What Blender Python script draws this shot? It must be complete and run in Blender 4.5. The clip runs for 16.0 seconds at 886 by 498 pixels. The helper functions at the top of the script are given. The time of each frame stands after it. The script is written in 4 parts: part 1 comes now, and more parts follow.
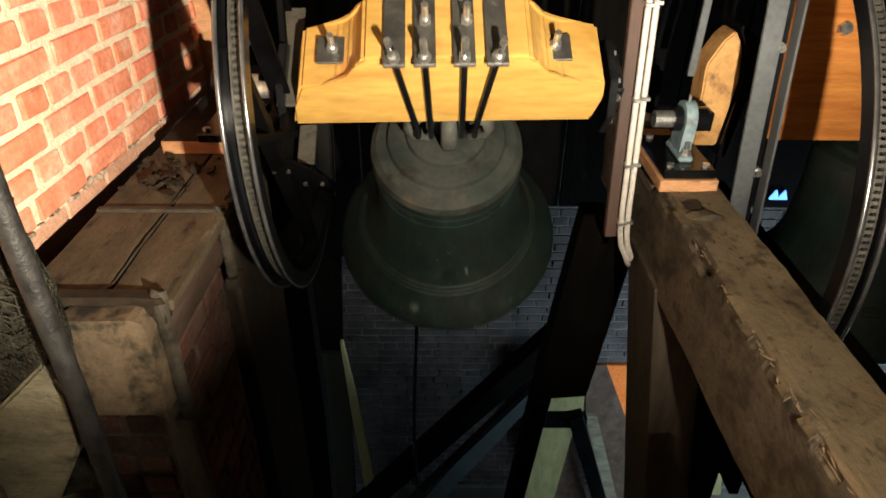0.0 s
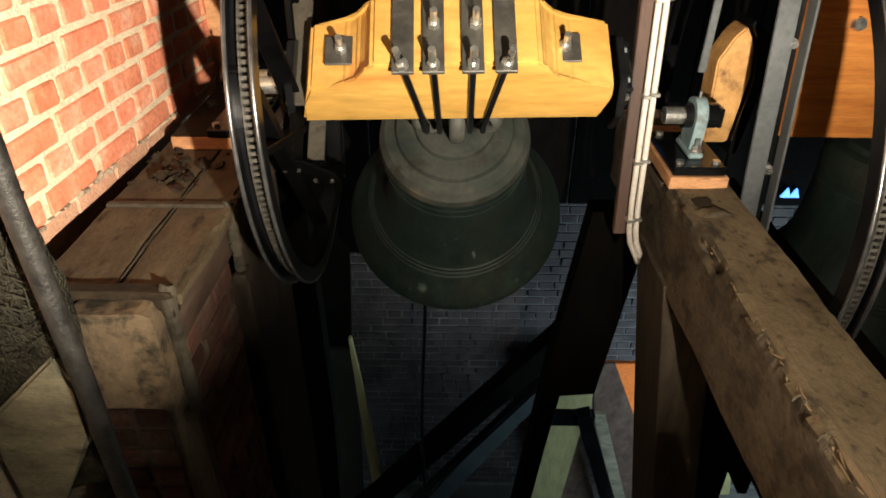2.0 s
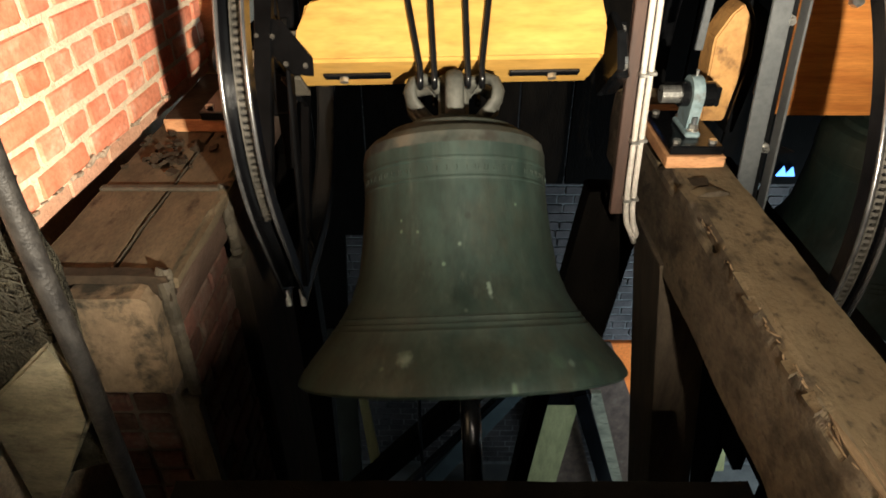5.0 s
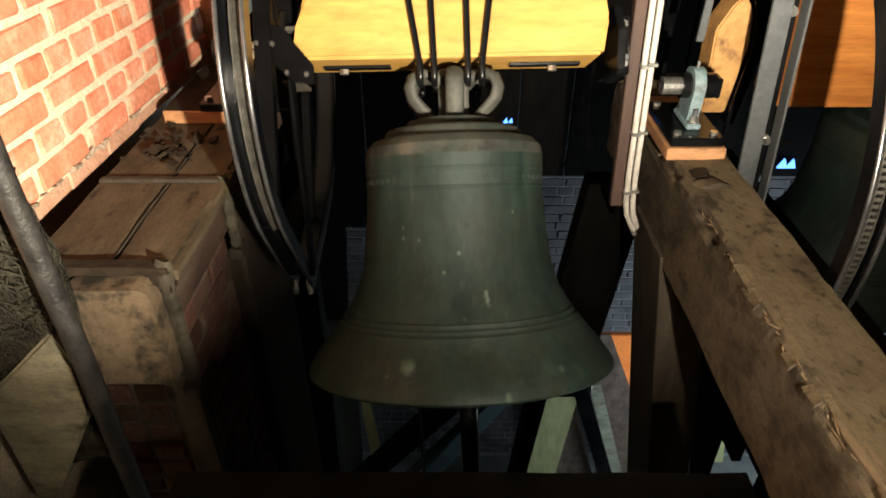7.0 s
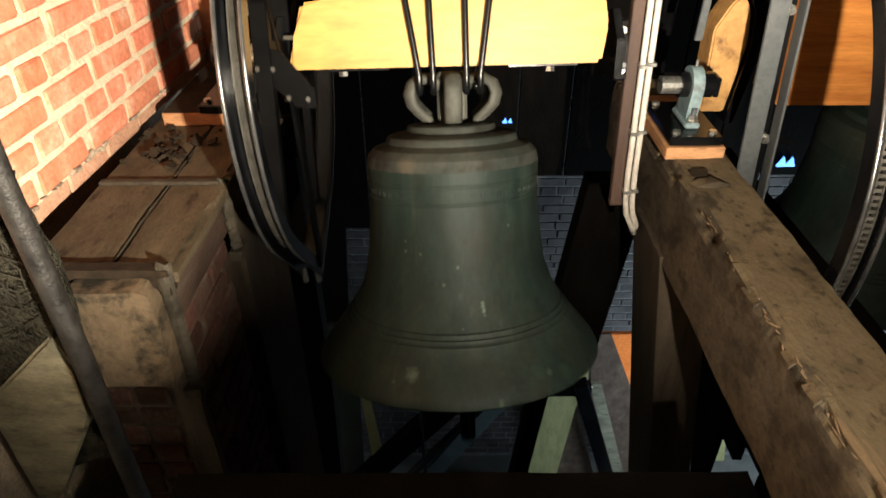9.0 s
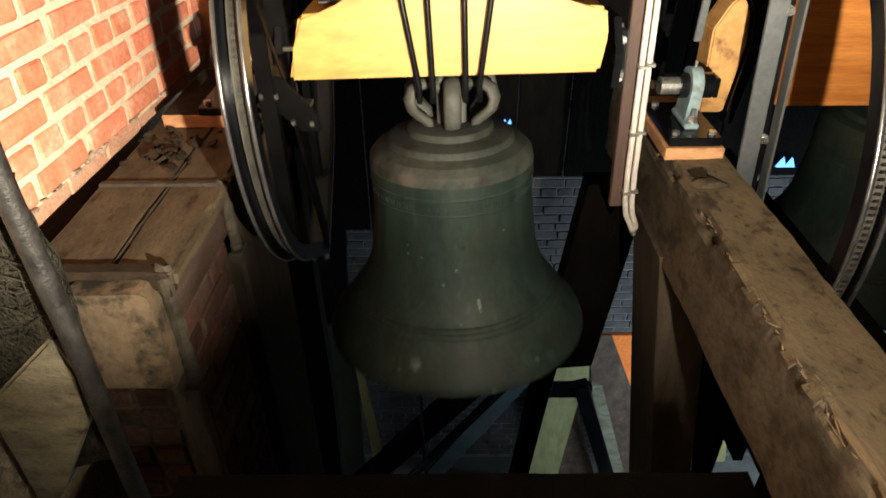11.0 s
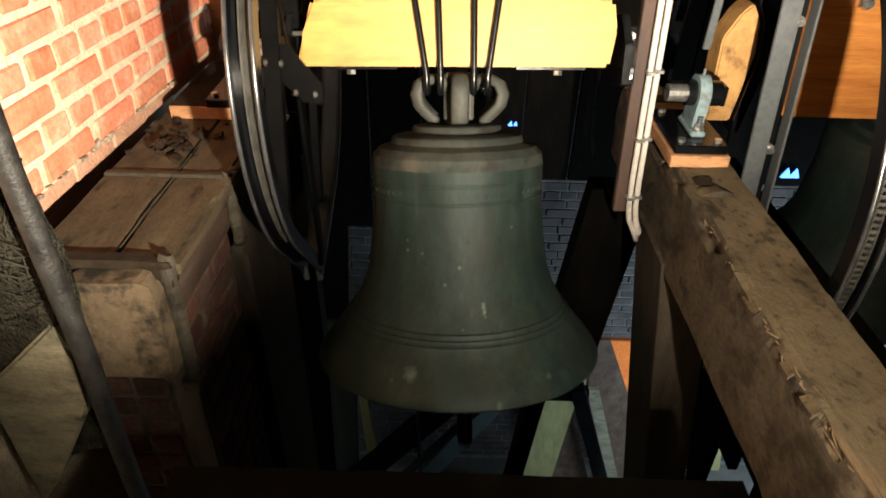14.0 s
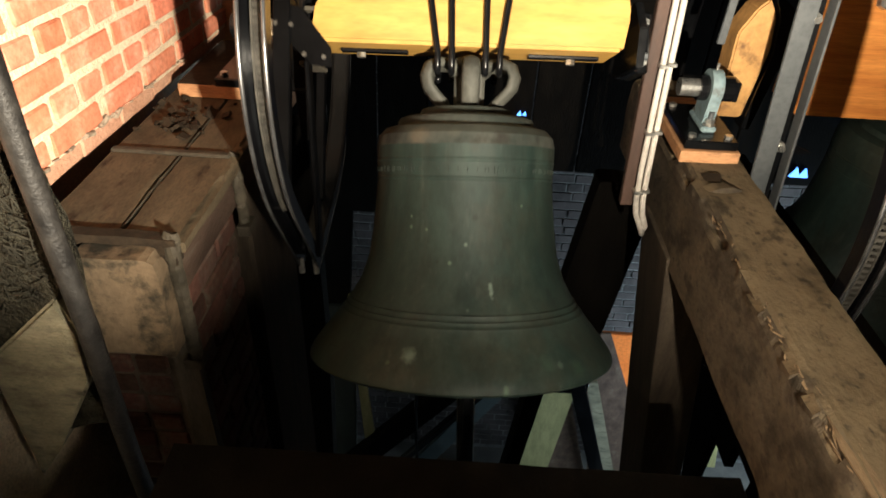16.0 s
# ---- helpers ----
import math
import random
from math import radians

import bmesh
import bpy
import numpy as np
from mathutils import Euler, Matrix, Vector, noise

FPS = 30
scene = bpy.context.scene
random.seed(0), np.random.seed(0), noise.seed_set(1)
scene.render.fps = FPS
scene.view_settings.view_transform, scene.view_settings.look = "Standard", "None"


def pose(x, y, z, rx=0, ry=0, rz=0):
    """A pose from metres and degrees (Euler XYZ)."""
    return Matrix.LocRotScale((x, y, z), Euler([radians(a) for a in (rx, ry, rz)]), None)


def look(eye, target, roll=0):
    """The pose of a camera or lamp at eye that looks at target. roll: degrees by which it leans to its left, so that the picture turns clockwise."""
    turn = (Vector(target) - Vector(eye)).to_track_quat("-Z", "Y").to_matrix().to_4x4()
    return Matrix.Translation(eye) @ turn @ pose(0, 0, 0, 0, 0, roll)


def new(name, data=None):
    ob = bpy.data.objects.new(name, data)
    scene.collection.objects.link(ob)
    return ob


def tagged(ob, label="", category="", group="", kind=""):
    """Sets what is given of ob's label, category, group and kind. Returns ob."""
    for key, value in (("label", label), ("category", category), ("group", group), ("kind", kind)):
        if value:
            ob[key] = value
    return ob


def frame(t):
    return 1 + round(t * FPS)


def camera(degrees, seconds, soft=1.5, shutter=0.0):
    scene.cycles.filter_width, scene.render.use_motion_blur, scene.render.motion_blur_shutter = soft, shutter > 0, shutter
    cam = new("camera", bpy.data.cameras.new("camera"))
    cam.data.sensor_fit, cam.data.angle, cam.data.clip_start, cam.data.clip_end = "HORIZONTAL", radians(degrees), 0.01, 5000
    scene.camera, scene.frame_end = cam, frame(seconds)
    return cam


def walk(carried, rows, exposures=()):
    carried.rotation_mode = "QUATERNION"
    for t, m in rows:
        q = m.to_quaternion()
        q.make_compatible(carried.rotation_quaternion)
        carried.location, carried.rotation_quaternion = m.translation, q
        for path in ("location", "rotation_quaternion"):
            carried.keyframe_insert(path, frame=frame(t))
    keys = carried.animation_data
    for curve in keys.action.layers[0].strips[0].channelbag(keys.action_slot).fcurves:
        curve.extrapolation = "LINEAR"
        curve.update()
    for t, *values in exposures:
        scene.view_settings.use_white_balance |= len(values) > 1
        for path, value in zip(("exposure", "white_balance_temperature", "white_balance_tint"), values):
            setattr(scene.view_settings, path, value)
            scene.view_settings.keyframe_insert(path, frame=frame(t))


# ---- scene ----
cam = camera(68.57, 16.0, soft=1.7, shutter=0.5)
PATH = [
    (0, pose(-0.0007, -0.0045, 5.0086, 58.183, -0.370, -0.013)),
    (0.5, pose(0.0017, -0.0037, 5.0062, 58.303, -0.245, 0.058)),
    (1, pose(-0.0021, -0.0012, 5.0046, 58.295, -0.285, 0.332)),
    (1.5, pose(-0.0023, -0.0006, 5.0041, 58.097, -0.241, 0.702)),
    (2, pose(0.0035, -0.0042, 5.0041, 57.952, -0.179, 0.821)),
    (2.5, pose(0.0043, -0.0041, 5.0045, 57.707, 0.003, 0.692)),
    (3, pose(0.0035, -0.0029, 5.0041, 57.430, 0.071, 0.525)),
    (3.5, pose(0.0002, -0.0013, 5.0025, 57.148, -0.067, 0.432)),
    (4, pose(-0.0008, -0.0010, 5.0016, 56.862, -0.098, 0.342)),
    (6.5, pose(-0.0008, -0.0012, 5.0003, 55.747, 0.094, 0.135)),
    (7, pose(0.0000, 0.0000, 5.0000, 55.648, -0.000, 0.247)),
    (7.5, pose(-0.0004, -0.0018, 5.0007, 55.649, -0.000, 0.191)),
    (8, pose(0.0012, -0.0021, 5.0017, 55.641, 0.252, 0.051)),
    (8.5, pose(0.0020, -0.0019, 5.0008, 55.677, 0.401, -0.036)),
    (9, pose(0.0008, -0.0005, 5.0022, 55.656, 0.290, 0.051)),
    (11.5, pose(0.0026, -0.0024, 5.0010, 55.823, 0.440, -0.012)),
    (12, pose(0.0025, -0.0021, 5.0016, 55.824, 0.303, 0.063)),
    (12.5, pose(0.0007, -0.0016, 5.0014, 55.807, 0.200, 0.136)),
    (13, pose(-0.0003, -0.0010, 5.0004, 55.781, 0.152, 0.265)),
    (13.5, pose(0.0016, -0.0021, 5.0013, 55.758, 0.044, 0.423)),
    (14, pose(-0.0018, -0.0034, 5.0020, 55.748, -1.099, 1.137)),
    (14.5, pose(-0.0066, -0.0025, 4.9986, 55.641, -1.859, 1.615)),
    (15, pose(-0.0084, -0.0024, 4.9971, 55.322, -2.587, 2.338)),
    (15.5, pose(-0.0090, -0.0013, 4.9965, 54.936, -2.997, 2.766)),
    (16, pose(-0.0064, -0.0009, 4.9960, 54.702, -2.534, 2.478)),
]
walk(cam, PATH, exposures=[(0.0, -0.2), (2.5, -0.2), (4.5, -0.1), (7.0, 0.0), (16.0, 0.0)])

# ---- world and light ----
world = bpy.data.worlds.new("world")
scene.world = world
world.use_nodes = True
bg = world.node_tree.nodes["Background"]
bg.inputs[0].default_value = (0.30, 0.42, 0.70, 1)
bg.inputs[1].default_value = 0.02


def lamp(name, eye, target, size, power, colour, shape="DISK"):
    data = bpy.data.lights.new(name, "AREA")
    data.shape, data.size, data.energy, data.color = shape, size, power, colour
    ob = new(name, data)
    ob.matrix_world = look(eye, target)
    return ob


EYE_Z = 5.0
def spot(name, eye, target, size, blend, radius, power, colour):
    data = bpy.data.lights.new(name, "SPOT")
    data.spot_size, data.spot_blend, data.shadow_soft_size, data.energy, data.color = radians(size), blend, radius, power, colour
    ob = new(name, data)
    ob.matrix_world = look(eye, target)
    return ob


# a work light beside the near end of the frame, and weak daylight from the louvres below
spot("work_light", (0.42, -0.25, EYE_Z - 0.35), (-0.45, 1.5, EYE_Z - 0.30), 150, 0.9, 0.019, 800, (1.0, 0.885, 0.70))
lamp("louvre_daylight", (3.3, 2.6, EYE_Z - 3.2), (0.3, 3.8, EYE_Z - 4.2), 0.8, 145, (0.66, 0.87, 1.0), "SQUARE")

# ---- materials ----


def mat(name, low, high, scale=6.0, stretch=(1, 1, 1), rough=0.7, metal=0.0, bump=0.2, fine=60.0, rand=0.0,
        stain=None, stain_scale=2.5, stain_at=0.58, rough_var=0.12, spec=0.5, dist=0.01, dust=None, streak=None):
    m = bpy.data.materials.new(name)
    m.use_nodes = True
    t = m.node_tree
    n, ln = t.nodes, t.links
    b = n["Principled BSDF"]
    co = n.new("ShaderNodeTexCoord")
    mp = n.new("ShaderNodeMapping")
    mp.inputs["Scale"].default_value = stretch
    ln.new(co.outputs["Object"], mp.inputs[0])
    inf = n.new("ShaderNodeObjectInfo")
    off = n.new("ShaderNodeVectorMath")
    off.operation = "MULTIPLY_ADD"
    ln.new(inf.outputs["Random"], off.inputs[0])
    off.inputs[1].default_value = (37.0, 21.0, 13.0)
    ln.new(mp.outputs[0], off.inputs[2])

    def nz(s, detail=5.0, ro=0.6):
        x = n.new("ShaderNodeTexNoise")
        x.inputs["Scale"].default_value, x.inputs["Detail"].default_value, x.inputs["Roughness"].default_value = s, detail, ro
        ln.new(off.outputs[0], x.inputs["Vector"])
        return x

    a, f = nz(scale), nz(fine, 3.0)
    ramp = n.new("ShaderNodeValToRGB")
    ramp.color_ramp.elements[0].position, ramp.color_ramp.elements[1].position = 0.32, 0.68
    ramp.color_ramp.elements[0].color, ramp.color_ramp.elements[1].color = (*low, 1), (*high, 1)
    ln.new(a.outputs[0], ramp.inputs[0])
    col = ramp.outputs[0]
    if stain:
        s = nz(stain_scale, 6.0, 0.68)
        sr = n.new("ShaderNodeValToRGB")
        sr.color_ramp.elements[0].position, sr.color_ramp.elements[1].position = stain_at - 0.05, stain_at + 0.08
        ln.new(s.outputs[0], sr.inputs[0])
        mx = n.new("ShaderNodeMixRGB")
        mx.inputs[2].default_value = (*stain, 1)
        ln.new(sr.outputs[0], mx.inputs[0])
        ln.new(col, mx.inputs[1])
        col = mx.outputs[0]
    if streak:
        for colour, sx, sz, at, depth in streak:
            sm = n.new("ShaderNodeMapping")
            sm.inputs["Scale"].default_value = (sx, sx, sz)
            ln.new(co.outputs["Object"], sm.inputs[0])
            sn = n.new("ShaderNodeTexNoise")
            sn.inputs["Scale"].default_value, sn.inputs["Detail"].default_value, sn.inputs["Roughness"].default_value = 1.0, 5.0, 0.65
            ln.new(sm.outputs[0], sn.inputs["Vector"])
            sk = n.new("ShaderNodeMapRange")
            sk.inputs["From Min"].default_value, sk.inputs["From Max"].default_value, sk.inputs["To Max"].default_value = at - 0.08, at + 0.12, depth
            ln.new(sn.outputs[0], sk.inputs[0])
            sx_mix = n.new("ShaderNodeMixRGB")
            sx_mix.inputs[2].default_value = (*colour, 1)
            ln.new(sk.outputs[0], sx_mix.inputs[0])
            ln.new(col, sx_mix.inputs[1])
            col = sx_mix.outputs[0]
    fm = n.new("ShaderNodeMixRGB")
    fm.blend_type = "MULTIPLY"
    fm.inputs[0].default_value = 0.55
    fr = n.new("ShaderNodeValToRGB")
    fr.color_ramp.elements[0].position, fr.color_ramp.elements[1].position = 0.25, 0.6
    fr.color_ramp.elements[0].color = (0.45, 0.45, 0.45, 1)
    ln.new(f.outputs[0], fr.inputs[0])
    ln.new(col, fm.inputs[1])
    ln.new(fr.outputs[0], fm.inputs[2])
    col = fm.outputs[0]
    if rand:
        hsv = n.new("ShaderNodeHueSaturation")
        mr = n.new("ShaderNodeMapRange")
        mr.inputs["To Min"].default_value, mr.inputs["To Max"].default_value = 1 - rand, 1 + rand
        ln.new(inf.outputs["Random"], mr.inputs[0])
        ln.new(mr.outputs[0], hsv.inputs["Value"])
        mh = n.new("ShaderNodeMapRange")
        mh.inputs["To Min"].default_value, mh.inputs["To Max"].default_value = 0.5 + rand * 0.03, 0.5 - rand * 0.03
        ln.new(inf.outputs["Random"], mh.inputs[0])
        ln.new(mh.outputs[0], hsv.inputs["Hue"])
        ln.new(col, hsv.inputs["Color"])
        col = hsv.outputs[0]
    if dust:
        ge = n.new("ShaderNodeNewGeometry")
        sp = n.new("ShaderNodeSeparateXYZ")
        ln.new(ge.outputs["Normal"], sp.inputs[0])
        up = n.new("ShaderNodeMath")
        up.operation = "MULTIPLY_ADD"
        ln.new(a.outputs[0], up.inputs[0])
        up.inputs[1].default_value = 0.7
        ln.new(sp.outputs["Z"], up.inputs[2])
        dr = n.new("ShaderNodeMapRange")
        dr.inputs["From Min"].default_value, dr.inputs["From Max"].default_value = 0.95, 1.35
        dr.inputs["To Max"].default_value = 0.75
        ln.new(up.outputs[0], dr.inputs[0])
        dm = n.new("ShaderNodeMixRGB")
        dm.inputs[2].default_value = (*dust, 1)
        ln.new(dr.outputs[0], dm.inputs[0])
        ln.new(col, dm.inputs[1])
        col = dm.outputs[0]
        for sc, at, depth in ((4.0, 0.55, 0.66), (11.0, 0.58, 0.75), (32.0, 0.63, 0.7)):
            bl = nz(sc, 4.0, 0.62)
            br = n.new("ShaderNodeMapRange")
            br.inputs["From Min"].default_value, br.inputs["From Max"].default_value = at - 0.05, at + 0.08
            br.inputs["To Max"].default_value = depth
            ln.new(bl.outputs[0], br.inputs[0])
            bx = n.new("ShaderNodeMixRGB")
            bx.inputs[2].default_value = (0.022, 0.017, 0.012, 1)
            ln.new(br.outputs[0], bx.inputs[0])
            ln.new(col, bx.inputs[1])
            col = bx.outputs[0]
    ln.new(col, b.inputs["Base Color"])
    rr = n.new("ShaderNodeMapRange")
    rr.inputs["To Min"].default_value, rr.inputs["To Max"].default_value = rough - rough_var, min(1.0, rough + rough_var)
    ln.new(a.outputs[0], rr.inputs[0])
    ln.new(rr.outputs[0], b.inputs["Roughness"])
    b.inputs["Metallic"].default_value = metal
    b.inputs["Specular IOR Level"].default_value = spec
    if bump:
        add = n.new("ShaderNodeMath")
        ln.new(a.outputs[0], add.inputs[0])
        ln.new(f.outputs[0], add.inputs[1])
        bp = n.new("ShaderNodeBump")
        bp.inputs["Strength"].default_value, bp.inputs["Distance"].default_value = bump, dist
        ln.new(add.outputs[0], bp.inputs["Height"])
        ln.new(bp.outputs[0], b.inputs["Normal"])
    return m


def glow(name, colour, strength):
    m = bpy.data.materials.new(name)
    m.use_nodes = True
    b = m.node_tree.nodes["Principled BSDF"]
    b.inputs["Base Color"].default_value = (*colour, 1)
    b.inputs["Emission Color"].default_value = (*colour, 1)
    b.inputs["Emission Strength"].default_value = strength
    return m


BRICK = mat("red_brick", (0.63, 0.185, 0.102), (0.84, 0.34, 0.215), 9, rough=0.9, bump=0.22, fine=60, rand=0.15,
            stain=(0.76, 0.43, 0.31), stain_scale=9, stain_at=0.6, spec=0.2)
DULL_BRICK = mat("dull_brick", (0.50, 0.26, 0.165), (0.66, 0.39, 0.27), 9, rough=0.9, bump=0.5, fine=90, rand=0.2, spec=0.2)
MORTAR = mat("lime_mortar", (0.70, 0.55, 0.39), (0.82, 0.68, 0.50), 22, rough=0.95, bump=0.6, fine=120, spec=0.1)
CRUMB = mat("dirty_lime_crumbs", (0.24, 0.18, 0.13), (0.46, 0.37, 0.28), 30, rough=0.95, bump=0.4, spec=0.1)
# far brick is coloured near black so the wall stays dim under the lamp
FAR_BRICK = mat("dimmed_grey_brick", (0.034, 0.031, 0.031), (0.080, 0.068, 0.068), 7, rough=0.9, bump=0.4, fine=60, spec=0.2)
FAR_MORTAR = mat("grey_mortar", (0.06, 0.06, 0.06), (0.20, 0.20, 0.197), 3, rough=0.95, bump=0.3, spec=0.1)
PINE = mat("oiled_pine", (0.44, 0.240, 0.054), (0.53, 0.312, 0.080), 5, (0.6, 1.6, 2.6), rough=0.5, bump=0.06, fine=16,
           stain=(0.52, 0.20, 0.05), stain_scale=3.0, stain_at=0.60, spec=0.4)
ORANGE_WOOD = mat("varnished_wood", (0.40, 0.130, 0.028), (0.60, 0.235, 0.052), 4, (0.6, 3, 9), rough=0.45, bump=0.08, fine=35, spec=0.4)
BLOCK_WOOD = mat("new_block_wood", (0.40, 0.19, 0.085), (0.58, 0.30, 0.14), 8, (1, 4, 4), rough=0.7, bump=0.2,
                 stain=(0.14, 0.06, 0.03), stain_scale=7, stain_at=0.64)
END_GRAIN = mat("end_grain_wood", (0.34, 0.17, 0.05), (0.55, 0.30, 0.10), 9, rough=0.65, bump=0.15, fine=40,
                stain=(0.12, 0.055, 0.02), stain_scale=8, stain_at=0.57)
OLD_OAK = mat("old_dusty_oak", (0.056, 0.043, 0.030), (0.108, 0.084, 0.058), 3.5, (1.3, 0.9, 1.3), rough=0.88, bump=0.22, fine=45,
              stain=(0.030, 0.020, 0.013), stain_scale=5, stain_at=0.60, spec=0.2, dist=0.018, dust=(0.175, 0.132, 0.078))
END_BLOCK = mat("stained_end_block", (0.075, 0.055, 0.034), (0.175, 0.125, 0.078), 4, rough=0.85, bump=0.4, fine=40,
                stain=(0.022, 0.019, 0.013), stain_scale=7, stain_at=0.52, spec=0.25)
DUSTY_BOARD = mat("dusty_board", (0.058, 0.044, 0.027), (0.118, 0.089, 0.055), 6, (2.2, 0.8, 2.2), rough=0.9, bump=0.12, fine=90,
                  stain=(0.030, 0.019, 0.012), stain_scale=9, stain_at=0.60, spec=0.2)
# pier brick and mortar carry the shade of that side in their colour
PIER_BRICK = mat("shade_toned_pier_brick", (0.062, 0.030, 0.022), (0.115, 0.056, 0.040), 12, rough=0.9, bump=0.3, fine=70, rand=0.25,
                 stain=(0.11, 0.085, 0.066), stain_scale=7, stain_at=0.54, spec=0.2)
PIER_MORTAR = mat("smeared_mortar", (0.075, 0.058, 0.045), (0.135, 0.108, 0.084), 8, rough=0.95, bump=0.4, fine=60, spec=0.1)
GREY_DIRT = mat("dirty_grey_board", (0.055, 0.048, 0.038), (0.115, 0.10, 0.08), 5, (4, 4, 0.8), rough=0.85, bump=0.3, fine=50, spec=0.2)
SIDE_WOOD = mat("streaked_timber", (0.050, 0.029, 0.021), (0.115, 0.074, 0.053), 4, (4, 1, 3), rough=0.8, bump=0.5, fine=50,
                stain=(0.12, 0.098, 0.075), stain_scale=4, stain_at=0.62, spec=0.3)
GREY_WOOD = mat("grey_weathered_wood", (0.125, 0.116, 0.080), (0.265, 0.242, 0.170), 3, (2, 2, 5), rough=0.85, bump=0.5, fine=40,
                stain=(0.060, 0.055, 0.040), stain_scale=5, stain_at=0.60, spec=0.25)
LEAD = mat("dull_lead_strip", (0.030, 0.025, 0.017), (0.070, 0.058, 0.041), 14, rough=0.75, metal=0.0, bump=0.3, spec=0.3)
FIBRE = mat("fibrous_dirt", (0.014, 0.013, 0.010), (0.055, 0.050, 0.035), 18, rough=0.95, bump=1.0, fine=110, spec=0.1, dist=0.03)
PALE_SPLINTER = mat("fresh_splinter", (0.15, 0.098, 0.055), (0.25, 0.17, 0.095), 12, (4, 1, 4), rough=0.8, bump=0.3)
# near black: the darkness round the frame timbers and backdrop put into the colour
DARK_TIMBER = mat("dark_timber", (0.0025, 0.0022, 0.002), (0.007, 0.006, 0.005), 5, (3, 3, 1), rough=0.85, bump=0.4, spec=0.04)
POST_WOOD = mat("brown_post_wood", (0.040, 0.030, 0.021), (0.086, 0.066, 0.047), 5, (5, 5, 0.8), rough=0.8, bump=0.4, spec=0.25)
BRONZE = mat("bell_bronze_patina", (0.0070, 0.0150, 0.0125), (0.0155, 0.0295, 0.0245), 11, (1, 1, 0.6), rough=0.60, metal=0.0, bump=0.16, fine=45,
             stain=(0.018, 0.022, 0.016), stain_scale=5, stain_at=0.53, spec=0.28, dist=0.006,
             streak=(((0.024, 0.036, 0.029), 16, 1.6, 0.55, 0.6), ((0.006, 0.008, 0.007), 26, 2.5, 0.60, 0.6), ((0.040, 0.052, 0.042), 45, 7, 0.66, 0.55)))
SHOULDER_BRONZE = mat("dusty_shoulder_bronze", (0.017, 0.023, 0.020), (0.046, 0.048, 0.040), 9, rough=0.72, bump=0.2, fine=50,
                      stain=(0.017, 0.014, 0.011), stain_scale=8, stain_at=0.59, spec=0.25, dist=0.006)
MATT_STEEL = mat("matt_black_steel", (0.0012, 0.0012, 0.0014), (0.003, 0.003, 0.0034), 8, rough=0.5, bump=0.05, spec=0.04)
CROWN_BRONZE = mat("dusty_crown_bronze", (0.042, 0.044, 0.038), (0.085, 0.085, 0.072), 8, rough=0.7, metal=0.15, bump=0.2, fine=60)
BLACK_STEEL = mat("black_painted_steel", (0.0025, 0.0027, 0.0032), (0.0065, 0.007, 0.008), 8, rough=0.22, metal=0.0, bump=0.04, rough_var=0.06, spec=0.32)
RIM_STEEL = mat("glossy_black_rim", (0.002, 0.002, 0.0025), (0.005, 0.005, 0.006), 9, rough=0.22, bump=0.03, rough_var=0.05, spec=0.22)
RIM_EDGE = mat("worn_rim_edge", (0.10, 0.10, 0.105), (0.22, 0.22, 0.225), 16, rough=0.22, metal=0.8, bump=0.03, rough_var=0.06)
DEBRIS_BARK = mat("flaked_bark", (0.012, 0.008, 0.005), (0.040, 0.027, 0.016), 20, rough=0.9, bump=0.3, spec=0.2)
FIBRE_STRAND = mat("fibre_strand", (0.012, 0.011, 0.008), (0.034, 0.031, 0.022), 20, rough=0.9, bump=0, spec=0.2)
GREY_STEEL = mat("dark_grey_steel", (0.082, 0.090, 0.096), (0.105, 0.114, 0.120), 5, rough=0.45, metal=0.2, bump=0.03)
DUSTY_STEEL = mat("dusty_steel_plate", (0.048, 0.043, 0.033), (0.080, 0.071, 0.055), 10, rough=0.8, bump=0.15, stain=(0.03, 0.026, 0.02), stain_scale=30, stain_at=0.64, spec=0.2)
STRAP_STEEL = mat("strap_steel", (0.040, 0.038, 0.034), (0.085, 0.080, 0.070), 14, rough=0.5, metal=0.4, bump=0.12)
ZINC = mat("zinc_bolt", (0.52, 0.52, 0.50), (0.75, 0.74, 0.70), 30, rough=0.3, metal=0.9, bump=0.05)
CAST_BLUE = mat("blue_grey_cast_iron", (0.13, 0.20, 0.225), (0.24, 0.32, 0.345), 14, rough=0.5, bump=0.15, stain=(0.10, 0.11, 0.11), stain_scale=12, stain_at=0.62)
CHAIN = mat("roller_chain", (0.05, 0.048, 0.042), (0.11, 0.10, 0.085), 40, rough=0.5, metal=0.5, bump=0.1)
RUSTY_PIPE = mat("pitted_pipe", (0.007, 0.0065, 0.0065), (0.026, 0.024, 0.022), 30, rough=0.5, metal=0.0, bump=0.25, fine=140, spec=0.25)
COPPER_BOARD = mat("red_brown_board", (0.040, 0.021, 0.015), (0.075, 0.039, 0.027), 5, (6, 6, 0.7), rough=0.7, bump=0.2)
CONDUIT = mat("pale_conduit", (0.44, 0.40, 0.36), (0.56, 0.52, 0.47), 10, rough=0.4, bump=0.04)
PALE_WOOD = mat("pale_strut_wood", (0.19, 0.175, 0.075), (0.30, 0.275, 0.125), 5, (4, 4, 1), rough=0.7, bump=0.2)
STONE_DARK = mat("sooty_plaster", (0.030, 0.029, 0.028), (0.07, 0.066, 0.06), 3, rough=0.95, bump=0.3)
BLUE_LIGHT = glow("blue_daylight", (0.10, 0.32, 1.0), 3.0)

